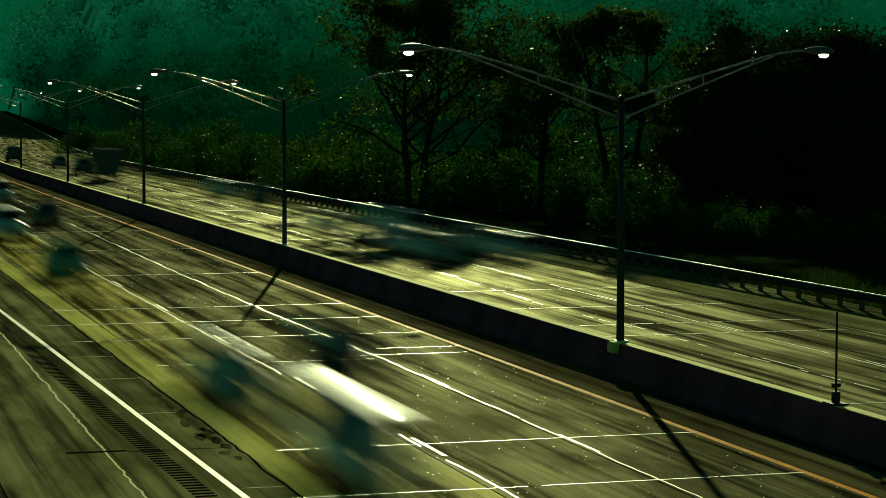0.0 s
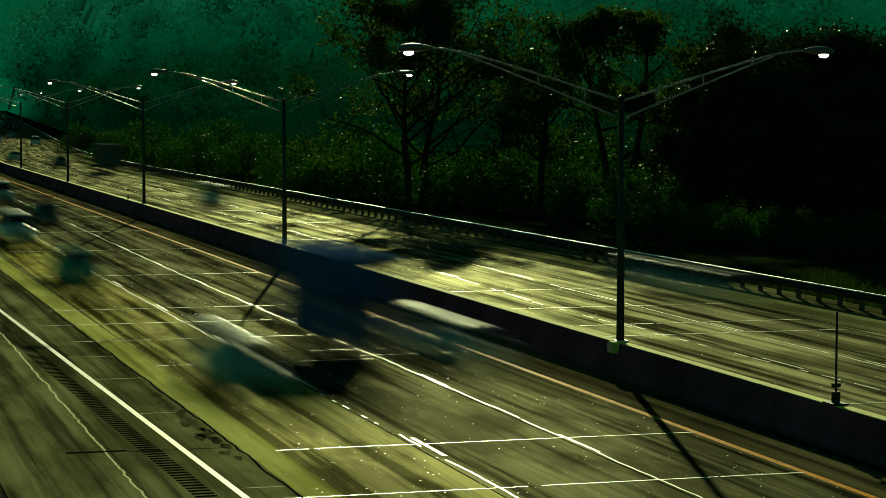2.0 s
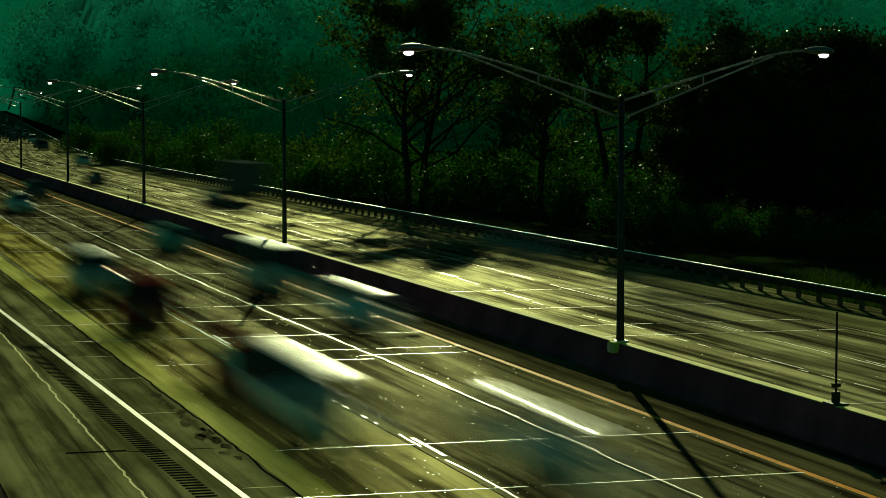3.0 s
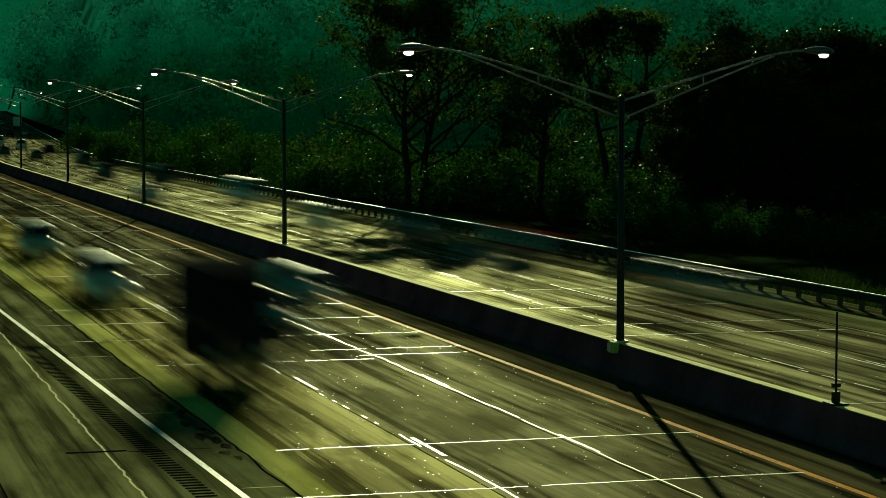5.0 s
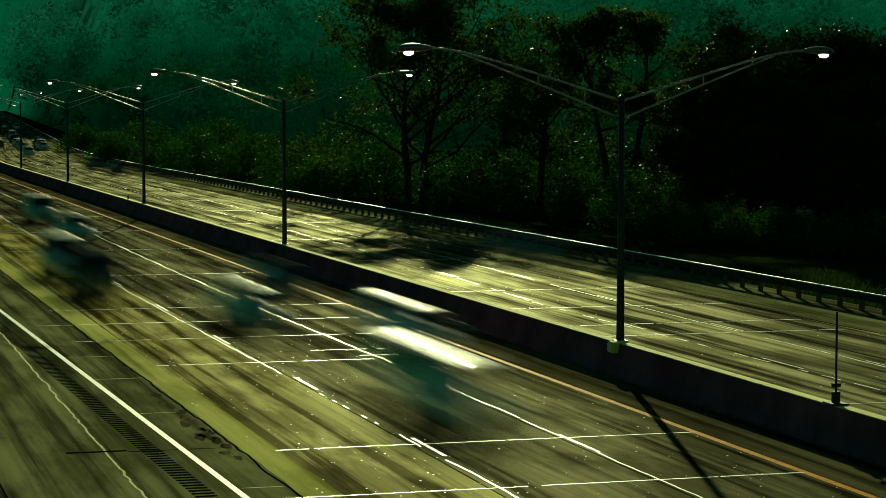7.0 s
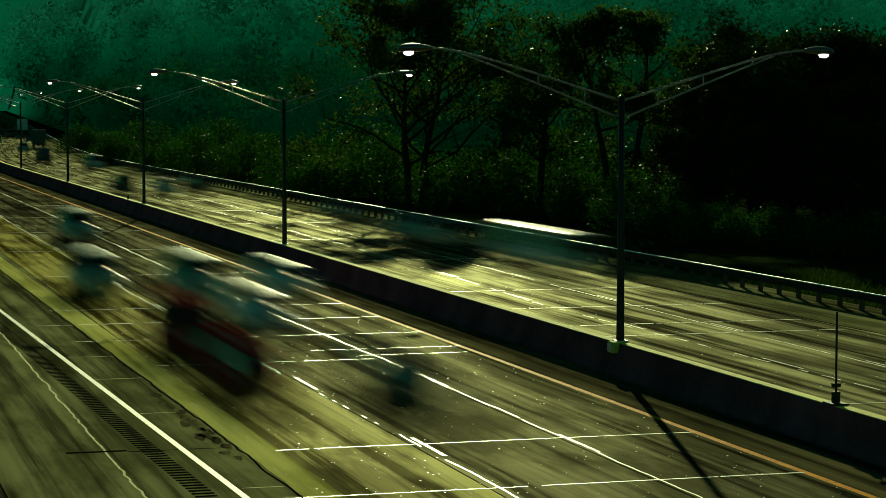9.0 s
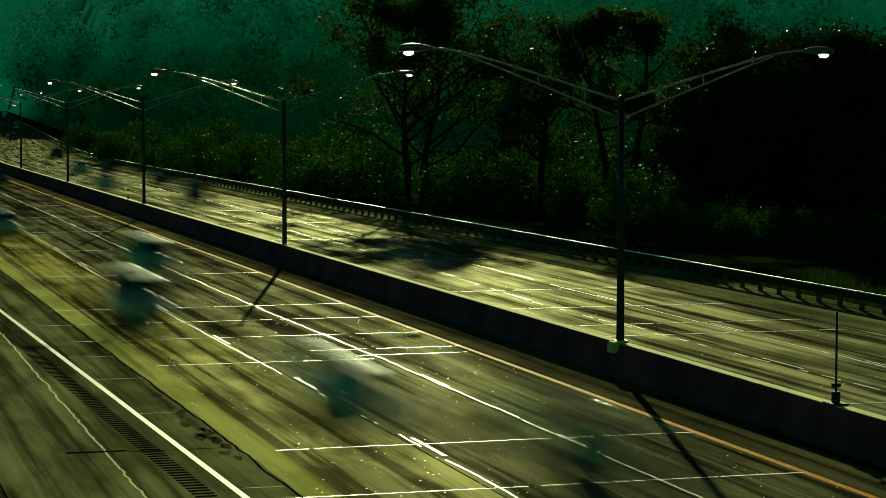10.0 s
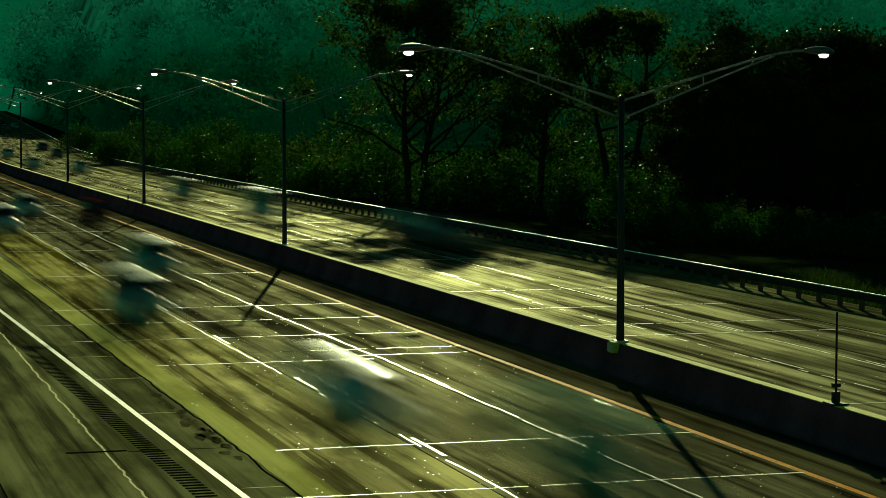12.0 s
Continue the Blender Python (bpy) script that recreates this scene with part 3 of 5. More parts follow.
def street_lamp():
    """Twin-arm lamp: tapered shaft on the barrier, two trussed arms, two cobra heads."""
    root = new("street_lamp")
    sh = Shape()
    sh.tube([(0, 0, 0.0), (0, 0, 0.25), (0, 0, 3.0), (0, 0, 7.2)], [0.125, 0.12, 0.105, 0.085], 12)
    sh.tube([(0, 0, 7.2), (0, 0, 7.28), (0, 0, 7.33)], [0.10, 0.10, 0.03], 10)
    part("shaft", sh, DARK_STEEL, root, "dark steel shaft", True)
    sh = Shape()
    sh.box(-0.19, 0.19, -0.19, 0.19, 0.0, 0.05, 0.01)
    part("base_plate", sh, STEEL, root)
    for d in (-1, 1):
        arm = Shape()
        top = [(0.0, 7.15), (0.9, 7.42), (2.6, 7.93), (4.0, 8.33), (4.9, 8.55), (5.6, 8.66), (6.0, 8.67)]
        low = [(0.0, 6.62), (0.9, 6.98), (2.6, 7.64), (4.0, 8.18), (4.9, 8.50)]
        arm.tube([(d * x, 0, z) for x, z in top], [0.036, 0.036, 0.034, 0.034, 0.033, 0.033, 0.033], 8)
        arm.tube([(d * x, 0, z) for x, z in low], [0.033, 0.033, 0.03, 0.03, 0.026], 8)
        for x in (1.15, 2.6):
            a = 7.15 + (x / 2.6) * 0.78
            b = 6.62 + (x / 2.6) * 1.02
            arm.tube([(d * x, 0, b), (d * x, 0, a)], [0.018, 0.018], 6)
        part("arm", arm, ARM_STEEL, root, "trussed twin-tube steel arm", True)
        head = Shape()
        rings = []
        for x, w, z0, z1 in ((5.85, 0.05, 8.62, 8.72), (6.0, 0.10, 8.60, 8.76), (6.25, 0.17, 8.56, 8.80), (6.55, 0.19, 8.54, 8.80), (6.75, 0.15, 8.55, 8.75), (6.84, 0.06, 8.58, 8.68)):
            zc = (z0 + z1) / 2
            rings.append([(d * x, w * math.cos(a), zc + (z1 - z0) / 2 * math.sin(a)) for a in [d * 2 * math.pi * k / 12 for k in range(12)]])
        head.loft(rings)
        lamp = part("lamp_head", head, LAMP_HEAD, root, "cobra-head luminaire", True)
        glass = Shape()
        rings = []
        for z, k in ((8.56, 0.8), (8.51, 0.76), (8.47, 0.58), (8.45, 0.28)):
            rings.append([(d * 6.52 + 0.20 * k * math.cos(d * a), 0.155 * k * math.sin(d * a), z) for a in [-2 * math.pi * j / 14 for j in range(14)]])
        glass.loft(rings)
        part("lamp_glass", glass, SUNLIT_LAMP_GLASS, lamp, "glass refractor bowl, sunlight through it put in as glow", True)
    return tagged(root, "dark twin-arm highway street lamp standing on the median barrier", "street lamp", "median street lamps")


build_lines()
median_barrier()
guardrail()
lamp = street_lamp()
LAMP_S = [68.45, 116.25, 164.0, 210.8, 255.8, 303.5, 351.0]
for i, s in enumerate(LAMP_S):
    m = Matrix.Translation(at(s, 0.0, 0.95)) @ pose(0, 0, 0, 0, 0, heading(s))
    if i == 0:
        lamp.matrix_basis = m
    else:
        copy_thing(lamp, m)

# junction box under the nearest lamp
jb = new("junction_box")
sh = Shape()
sh.box(-0.34, -0.05, -0.22, 0.22, -0.30, 0.03, 0.02)
part("housing", sh, BARRIER, jb)
sh = Shape()
sh.box(-0.37, -0.34, -0.17, 0.17, -0.26, -0.02, 0.008)
part("cover", sh, STEEL, jb, "pale steel cover plate")
tagged(jb, "pale grey junction box on the barrier at the lamp foot", "junction box")
jb.matrix_basis = Matrix.Translation(at(68.3, 0.04, 0.95)) @ pose(0, 0, 0, 0, 0, heading(68))

# short sign post clamped on the barrier
sp = new("sign_post")
sh = Shape()
sh.tube([(0, 0, 0.03), (0, 0, 2.18)], [0.03, 0.028], 8)
part("post", sh, DARK_STEEL, sp, "", True)
sh = Shape()
sh.box(-0.21, 0.21, -0.30, 0.30, 0.0, 0.04, 0.01)
part("base_plate", sh, DARK_STEEL, sp)
sh = Shape()
sh.box(-0.09, 0.09, -0.07, 0.07, 0.04, 0.30, 0.015)
part("clamp", sh, DARK_STEEL, sp)
sh = Shape()
sh.box(-0.11, 0.11, -0.04, 0.04, 0.40, 0.50, 0.01)
part("bracket", sh, DARK_STEEL, sp)
tagged(sp, "thin dark steel post bolted to the barrier top", "post")
sp.matrix_basis = Matrix.Translation(at(54.1, 0.0, 0.95)) @ pose(0, 0, 0, 0, 0, heading(54))

# marker stub on the barrier further off
mk = new("barrier_marker")
sh = Shape()
sh.box(-0.05, 0.05, -0.02, 0.02, 0.0, 0.28, 0.008)
part("plate", sh, BLACK_TRIM, mk)
tagged(mk, "small dark delineator plate on the barrier top", "marker")
mk.matrix_basis = Matrix.Translation(at(172, 0.0, 0.95)) @ pose(0, 0, 0, 0, 0, heading(172))


# ---- trees and shrubs ----
def leaf_cloud(shape, centres, per, spread, size, rng):
    """Many small leaf sprigs round each centre: pairs of bent quads."""
    c = np.asarray(centres, dtype=float)
    n = len(c) * per
    p = np.repeat(c, per, axis=0) + rng.normal(0, 1, (n, 3)) * np.array([spread, spread, spread * 0.7])
    a = rng.normal(0, 1, (n, 3))
    a /= np.linalg.norm(a, axis=1, keepdims=True)
    b = rng.normal(0, 1, (n, 3))
    b -= a * np.sum(a * b, axis=1, keepdims=True)
    b /= np.linalg.norm(b, axis=1, keepdims=True)
    k = (size * rng.uniform(0.55, 1.35, n))[:, None]
    nrm = np.cross(a, b)
    tips = np.stack([p - a * k, p + b * k * 0.45 + nrm * k * 0.12, p + a * k, p - b * k * 0.45 + nrm * k * 0.12], axis=1).reshape(-1, 3)
    base = len(shape.v)
    shape.v += [tuple(q) for q in tips]
    shape.f += [(base + 4 * i, base + 4 * i + 1, base + 4 * i + 2, base + 4 * i + 3) for i in range(n)]
    shape.m += [0] * n
    shape.uv += [(q[0], q[1]) for q in tips]


def grow(shape, start, direction, length, radius, level, rng, tips):
    """A limb and its branches; clump centres are gathered in tips."""
    pts, radii = [Vector(start)], [radius]
    d = Vector(direction).normalized()
    steps = 5
    for i in range(steps):
        d = (d + Vector(rng.normal(0, 0.16, 3)) + Vector((0, 0, 0.06))).normalized()
        pts.append(pts[-1] + d * length / steps)
        radii.append(max(0.012, radius * (1 - 0.6 * (i + 1) / steps)))
    shape.tube(pts, radii, 6 if level == 1 else 4)
    if level == 3:
        tips += [tuple(pts[2]), tuple(pts[5])]
        return
    if level == 2:
        tips.append(tuple(pts[5]))
    for i in range(5 if level == 1 else 3):
        k = (2, 3, 4, 5, 4)[i] if level == 1 else (3, 4, 5)[i]
        side = Matrix.Rotation(rng.uniform(0, 2 * math.pi), 3, d) @ d.orthogonal().normalized()
        nd = d * rng.uniform(0.4, 0.8) + side * rng.uniform(0.6, 1.0)
        grow(shape, pts[k], nd, length * rng.uniform(0.42, 0.62), radii[k] * 0.6, level + 1, rng, tips)


def tree(seed, height, reach, leaf, per=30, trunks=1, size=0.19, cloud=0.5, low=0.3, limbs=10, open_to=0.0, gaps=0.03):
    """A broadleaf tree: one or two leaders, limbs up their length, a ragged crown of leaf clumps with gaps. reach: limb length in metres."""
    rng = np.random.default_rng(seed)
    wood, tips = Shape(), []
    root = new("tree")
    for k in range(trunks):
        sway = 0.16 * (2 * k - trunks + 1)
        r = 0.020 * height / trunks ** 0.3
        spine = [Vector((0.3 * (2 * k - trunks + 1), 0.1 * k, -0.25))]
        d = Vector((sway, rng.normal(0, 0.04), 1.0)).normalized()
        for i in range(8):
            d = (d + Vector(rng.normal(0, 0.05, 3)) + Vector((-sway * 0.06, 0, 0.05))).normalized()
            spine.append(spine[-1] + d * height * 0.88 / 8)
        wood.tube(spine, [r * q for q in (1.5, 1.05, 0.92, 0.8, 0.68, 0.52, 0.38, 0.25, 0.12)], 9)
        for i in range(limbs):
            u = low + (0.97 - low) * (i + rng.uniform(0, 0.6)) / limbs
            j = min(int(u * 8), 7)
            p = spine[j].lerp(spine[j + 1], u * 8 - j)
            a = i * 2.4 + rng.uniform(-0.5, 0.5)
            rise = 0.45 + 0.9 * (u - low) + rng.uniform(-0.2, 0.2)
            grow(wood, p, (math.cos(a), math.sin(a), rise), reach * rng.uniform(0.75, 1.15) * (1.05 - 0.55 * ((u - low) / (1 - low)) ** 2), r * (0.55 - 0.3 * u), 1, rng, tips)
        tips += [tuple(spine[-1]), tuple(spine[-2])]
    part("trunk", wood, BARK, root, smooth=True)
    crown = Shape()
    keep = [t for t in tips if t[2] > open_to * height and noise.noise(Vector(t) * 0.42 + Vector((seed, 0, 0))) > gaps]
    leaf_cloud(crown, keep, per, cloud, size, rng)
    part("crown", crown, leaf, root)
    return root


def shrub(seed, height, width, leaf, n=46, per=60, size=0.17):
    """A dense bush: many stems and an uneven mound of leaves."""
    rng = np.random.default_rng(seed)
    wood, centres = Shape(), []
    root = new("shrub")
    for i in range(n):
        a, q = rng.uniform(0, 2 * math.pi), rng.uniform(0, 1) ** 0.5
        x, y = math.cos(a) * q * width / 2, math.sin(a) * q * width / 2
        top = height * (1 - 0.55 * q * q) * rng.uniform(0.62, 1.0)
        if i < 9:
            wood.tube([(x * 0.15, y * 0.15, -0.2), (x * 0.5, y * 0.5, top * 0.5), (x, y, top * 0.95)], [0.07, 0.05, 0.015], 5)
        for z in (top, top * 0.66, top * 0.33):
            centres.append((x, y, z))
    part("woody_base", wood, BARK, root, smooth=True)
    crown = Shape()
    leaf_cloud(crown, centres, per // 2, 0.5 * height / 4.5, size, rng)
    part("foliage", crown, leaf, root)
    return root


def plant(ob, px, depth, scale=1.0, turn=0.0, wide=1.0):
    """px: sideways place as a fraction of the depth."""
    x, y = px * depth, depth
    ob.matrix_basis = pose(x, y, ground_height(x, y), 0, 0, turn) @ Matrix.Diagonal((scale * wide, scale * wide, scale, 1))
    return ob


def side_of(x):
    return (x - 784.0) / 3930.0


OAK = "tall broadleaf tree with a ragged dark crown and open limbs"
t1 = tagged(plant(tree(11, 16.2, 7.4, LEAF, 38, 2, low=0.22, limbs=13, open_to=0.20, size=0.21, cloud=0.5), side_of(735), 178, 1.0, 20, 1.12), "large twin-trunk tree with a broad airy crown behind the guardrail", "tree", "roadside trees")
t2 = tagged(plant(tree(23, 13.2, 3.4, LEAF, 34, 1, low=0.30, limbs=13, open_to=0.10, cloud=0.5), side_of(955), 160, 1.0, 70), OAK, "tree", "roadside trees")
t3 = tagged(plant(tree(37, 16.2, 2.8, LEAF, 34, 2, low=0.46, limbs=10, open_to=0.42, cloud=0.5), side_of(1092), 156, 1.0, 10), OAK, "tree", "roadside trees")
w1 = tagged(plant(tree(41, 13.4, 3.8, LEAF_DARK, 34, 1, low=0.06, limbs=13, cloud=0.5, gaps=-0.3), side_of(1330), 152, 1.0), "dense dark woodland tree on the road verge", "tree", "verge wood")
w2 = tagged(plant(tree(59, 12.6, 4.0, LEAF_DARK, 34, 1, low=0.05, limbs=13, cloud=0.5, gaps=-0.3), side_of(1500), 158, 1.0), "dense dark woodland tree on the road verge", "tree", "verge wood")


def more(ob, px, depth, scale=1.0, turn=0.0, wide=1.0):
    c = copy_thing(ob, Matrix.Identity(4))
    return plant(c, side_of(px), depth, scale, turn, wide)


for px, depth, scale, turn, src in ((1240, 160, 0.80, 130, w1), (1262, 166, 0.96, 40, w2), (1400, 162, 1.0, 220, w2), (1455, 168, 0.92, 100, w1), (1565, 162, 0.92, 300, w1), (1630, 158, 0.95, 60, w2),
                                    (1545, 150, 0.74, 150, w2), (1390, 148, 0.72, 10, w1), (1290, 154, 0.62, 90, w2), (1240, 150, 0.46, 200, w1), (1700, 165, 1.0, 20, w1),
                                    (1330, 144, 0.5, 70, w2), (1450, 146, 0.6, 310, w1), (1500, 140, 0.5, 45, w1), (1590, 142, 0.55, 170, w2)):
    more(src, px, depth, scale, turn, 1.1)

b1 = tagged(plant(shrub(5, 5.2, 8.0, LEAF_BUSH), side_of(350), 262, 1.1), "leafy green roadside shrub catching light on top", "shrub", "verge shrubs")
b2 = tagged(plant(shrub(8, 4.6, 7.0, LEAF_BUSH), side_of(610), 196, 1.0), "leafy green roadside shrub catching light on top", "shrub", "verge shrubs")
for px, depth, scale, turn, src in ((440, 250, 1.0, 40, b1), (210, 300, 1.0, 80, b2), (300, 275, 0.8, 10, b2), (520, 218, 0.85, 140, b1), (680, 190, 1.05, 200, b1), (560, 200, 0.8, 310, b2), (850, 172, 1.0, 33, b1),
                                    (800, 180, 1.0, 260, b2), (920, 168, 0.9, 99, b2), (1010, 160, 0.9, 170, b1), (1060, 155, 0.75, 20, b2), (1140, 146, 0.8, 230, b1), (700, 215, 1.2, 70, b2), (480, 262, 1.1, 190, b2),
                                    (390, 300, 1.3, 0, b1), (250, 330, 1.2, 45, b1), (150, 380, 1.1, 130, b2), (640, 240, 1.3, 15, b1), (1180, 138, 0.6, 75, b2), (1260, 130, 0.5, 120, b1), (1320, 126, 0.48, 33, b2), (1390, 124, 0.5, 250, b1), (1460, 120, 0.45, 160, b2), (1530, 118, 0.5, 80, b1), (1600, 116, 0.5, 10, b2), (980, 210, 1.3, 222, b1)):
    more(src, px, depth, scale, turn, 1.15)


def hillside():
    """The woods that cover the far hill and the ridge behind it, crown by crown."""
    rng = np.random.default_rng(77)
    crowns = Shape()

    def crown(x, y, h, n, per, size):
        r = h * rng.uniform(0.30, 0.42)
        q = rng.normal(0, 1, (n, 3))
        q /= np.linalg.norm(q, axis=1, keepdims=True)
        c = np.array([x, y, ground_height(x, y) + h * 0.6]) + q * np.array([r, r, h * 0.36]) * rng.uniform(0.55, 1.0, (n, 1))
        leaf_cloud(crowns, c, per, r * 0.33, size, rng)

    y = 300.0
    while y < 960.0:
        step = 5.0 + y / 120.0
        x = -0.215 * y - 6
        while x < 0.24 * y:
            xx, yy = x + rng.uniform(-0.4, 0.4) * step, y + rng.uniform(-0.4, 0.4) * step
            x += step
            gap = xx - (float(np.interp(yy, ROAD_Y, ROAD_X)) + 16.5)
            if gap < 13 or (yy < 420 and gap < 26):
                continue
            crown(xx, yy, min(rng.uniform(9, 17), gap + 2), 12, 16, 0.4 + y / 1100.0)
        y += step * 1.1
    for k in range(112):
        y = 450.0 + 14.0 * k
        gap = rng.uniform(6.5, 12.0) + y / 250.0
        crown(float(np.interp(y, ROAD_Y, ROAD_X)) + 16.5 + gap, y, min(rng.uniform(12, 20) + y / 60.0, gap if y < 680 else 60), 34, 22, 0.4 + y / 1100.0)
    tagged(part("backdrop", crowns, HAZE_GLOW_LEAF), "green tree crowns of the far hillside, haze put in as glow", "forest", kind="structure")


hillside()


def verge_grass():
    rng = np.random.default_rng(5)
    sh = Shape()
    for _ in range(6000):
        s, o = rng.uniform(82, 105), -17.3 - abs(rng.normal(0, 2.6))
        p = at(s, o, -0.12)
        h, w, a = rng.uniform(0.15, 0.42), rng.uniform(0.015, 0.035), rng.uniform(0, 6.28)
        dx, dy = math.cos(a) * w, math.sin(a) * w
        lx, ly = rng.normal(0, 0.12, 2)
        sh.add([(p.x - dx, p.y - dy, p.z), (p.x + dx, p.y + dy, p.z), (p.x + lx, p.y + ly, p.z + h)], [(0, 1, 2)])
    tagged(part("verge_grass", sh, GRASS), "tall unmown grass behind the guardrail", "grass", kind="stuff")


verge_grass()


def road_grit():
    """Loose chips of stone and glass on the paving, their sun glints put into a near-white colour."""
    rng = np.random.default_rng(15)
    sh = Shape()
    for _ in range(1700):
        s = 44 + 120 * rng.uniform(0, 1) ** 1.6
        o = rng.uniform(2.5, 13.5) if rng.uniform() < 0.75 else rng.uniform(-15, -2.5)
        p = at(s, o, 0.001)
        r = rng.uniform(0.005, 0.024) * (1 + s / 160)
        a = rng.uniform(0, 6.28)
        tip = rng.normal(0, 0.03, 3)
        pts = [(p.x + r * math.cos(a + k * 2.09), p.y + r * math.sin(a + k * 2.09), 0.010 + r * tip[k]) for k in range(3)]
        low = [(x, y, 0.001) for x, y, z in pts]
        sh.add(pts + low, [(0, 1, 2), (0, 3, 4, 1), (1, 4, 5, 2), (2, 5, 3, 0)])
    tagged(part("road_grit", sh, GLINT_CHIP), "loose grit chips scattered on the road, glints put in as pale colour", "grit", kind="stuff")


road_grit()


# ---- vehicles: local y points forward, z up, origin on the road under the middle ----
def wheel_part(root, x, y, r, w, name="wheel"):
    sh = Shape()
    d = 1 if x > 0 else -1
    ring = [(-w / 2, r * 0.62), (-w / 2, r * 0.94), (-w / 2 + 0.03, r), (w / 2 - 0.03, r), (w / 2, r * 0.94), (w / 2, r * 0.62)]
    n = 14
    rings = [[(0 + px, q * math.cos(-2 * math.pi * k / n), q * math.sin(-2 * math.pi * k / n)) for k in range(n)] for px, q in ring]
    sh.loft(rings, 0)
    rim = [(d * w * 0.5, r * 0.62), (d * w * 0.44, r * 0.5), (d * w * 0.52, r * 0.12)]
    sh.loft([[(px, q * math.cos(-d * 2 * math.pi * k / n), q * math.sin(-d * 2 * math.pi * k / n)) for k in range(n)] for px, q in rim], 1)
    ob = part(name, sh, [RUBBER, ALLOY], root, smooth=False)
    ob.matrix_basis = pose(x, y, r)
    return ob


def pane(root, name, quad, mat=None, thick=0.02):
    """A slightly domed pane between four corners."""
    a, b, c, d = [Vector(q) for q in quad]
    nrm = (b - a).cross(d - a).normalized()
    sh = Shape()
    mid = (a + b + c + d) / 4 + nrm * 0.03
    back = [p - nrm * thick for p in (a, b, c, d)]
    sh.add([a, b, c, d, mid] + back, [(0, 1, 4), (1, 2, 4), (2, 3, 4), (3, 0, 4), (8, 7, 6, 5), (0, 5, 6, 1), (1, 6, 7, 2), (2, 7, 8, 3), (3, 8, 5, 0)])
    return part(name, sh, mat or CAR_GLASS, root, smooth=False)


def body_shell(root, sections, mat, name="body"):
    """A lofted lower body: y, half width, sill, top at the side, top in the middle."""
    sh = Shape()
    rings = []
    for y, w, zb, zt, zm in sections:
        h = zt - zb
        half = [(0.0, zb), (w * 0.86, zb), (w * 0.98, zb + h * 0.22), (w, zb + h * 0.55), (w * 0.965, zb + h * 0.86), (w * 0.86, zt), (w * 0.5, zm), (0.0, zm + 0.01)]
        rings.append([(x, y, z) for x, z in half] + [(-x, y, z) for x, z in reversed(half[1:-1])])
    sh.loft(rings)
    return part(name, sh, mat, root, smooth=True)


def cabin(root, mat, y0, y1, r0, r1, wb, wt, zb, zt):
    """Glasshouse: roof with its pillars, windscreen, rear window, side windows. y0, y1: foot of the front and rear glass; r0, r1: roof ends."""
    t = 0.07
    shell = Shape()

    def ring(w, f, r, z, k=0.12):
        return [(w - k, f, z), (w, f - k, z), (w, r + k, z), (w - k, r, z), (-w + k, r, z), (-w, r + k, z), (-w, f - k, z), (-w + k, f, z)][::-1]

    shell.loft([ring(wb - 0.015, y0 - 0.02, y1 + 0.02, zb - 0.04), ring(wt - 0.012, r0 - 0.02, r1 + 0.02, zt - t), ring(wt - 0.03, r0 - 0.06, r1 + 0.06, zt - 0.03), ring(wt * 0.86, r0 - 0.16, r1 + 0.14, zt), ring(wt * 0.45, r0 - 0.4, r1 + 0.3, zt + 0.05)])
    part("cabin", shell, mat, root, smooth=True)
    e = 0.11
    pane(root, "windscreen", [(wb - e, y0, zb), (wt - e, r0, zt - t), (-wt + e, r0, zt - t), (-wb + e, y0, zb)])
    pane(root, "rear_window", [(-wb + e, y1, zb), (-wt + e, r1, zt - t), (wt - e, r1, zt - t), (wb - e, y1, zb)])
    pane(root, "side_window", [(wb, y1 + 0.05, zb), (wt, r1 + 0.05, zt - t), (wt, r0 - 0.05, zt - t), (wb, y0 - 0.05, zb)])
    pane(root, "side_window", [(-wb, y0 - 0.05, zb), (-wt, r0 - 0.05, zt - t), (-wt, r1 + 0.05, zt - t), (-wb, y1 + 0.05, zb)])


def lamps(root, w, yf, zf, yr, zr, size=0.16):
    for d in (-1, 1):
        sh = Shape()
        sh.box(d * (w - 0.24) - 0.17, d * (w - 0.24) + 0.17, yf - 0.22, yf, zf - size / 2, zf + size / 2, 0.04)
        part("headlight", sh, HEADLIGHT, root)
        sh = Shape()
        sh.box(d * (w - 0.15) - 0.11, d * (w - 0.15) + 0.11, yr, yr + 0.15, zr - size * 0.7, zr + size * 0.7, 0.03)
        part("tail_light", sh, TAIL_RED, root)


def mirrors(root, x, y, z, mat):
    for d in (-1, 1):
        sh = Shape()
        sh.box(min(d * x, d * (x + 0.2)), max(d * x, d * (x + 0.2)), y - 0.07, y + 0.07, z, z + 0.15, 0.03)
        part("wing_mirror", sh, mat, root)


def front_end(root, w, y, z0, z1):
    sh = Shape()
    sh.box(-w, w, y - 0.1, y, z0, z1, 0.03)
    for i in range(3):
        z = z0 + (z1 - z0) * (i + 0.5) / 3
        sh.box(-w * 0.95, w * 0.95, y - 0.02, y + 0.015, z - 0.012, z + 0.012, 0.0, 1)
    part("grille", sh, [BLACK_TRIM, CHROME], root)


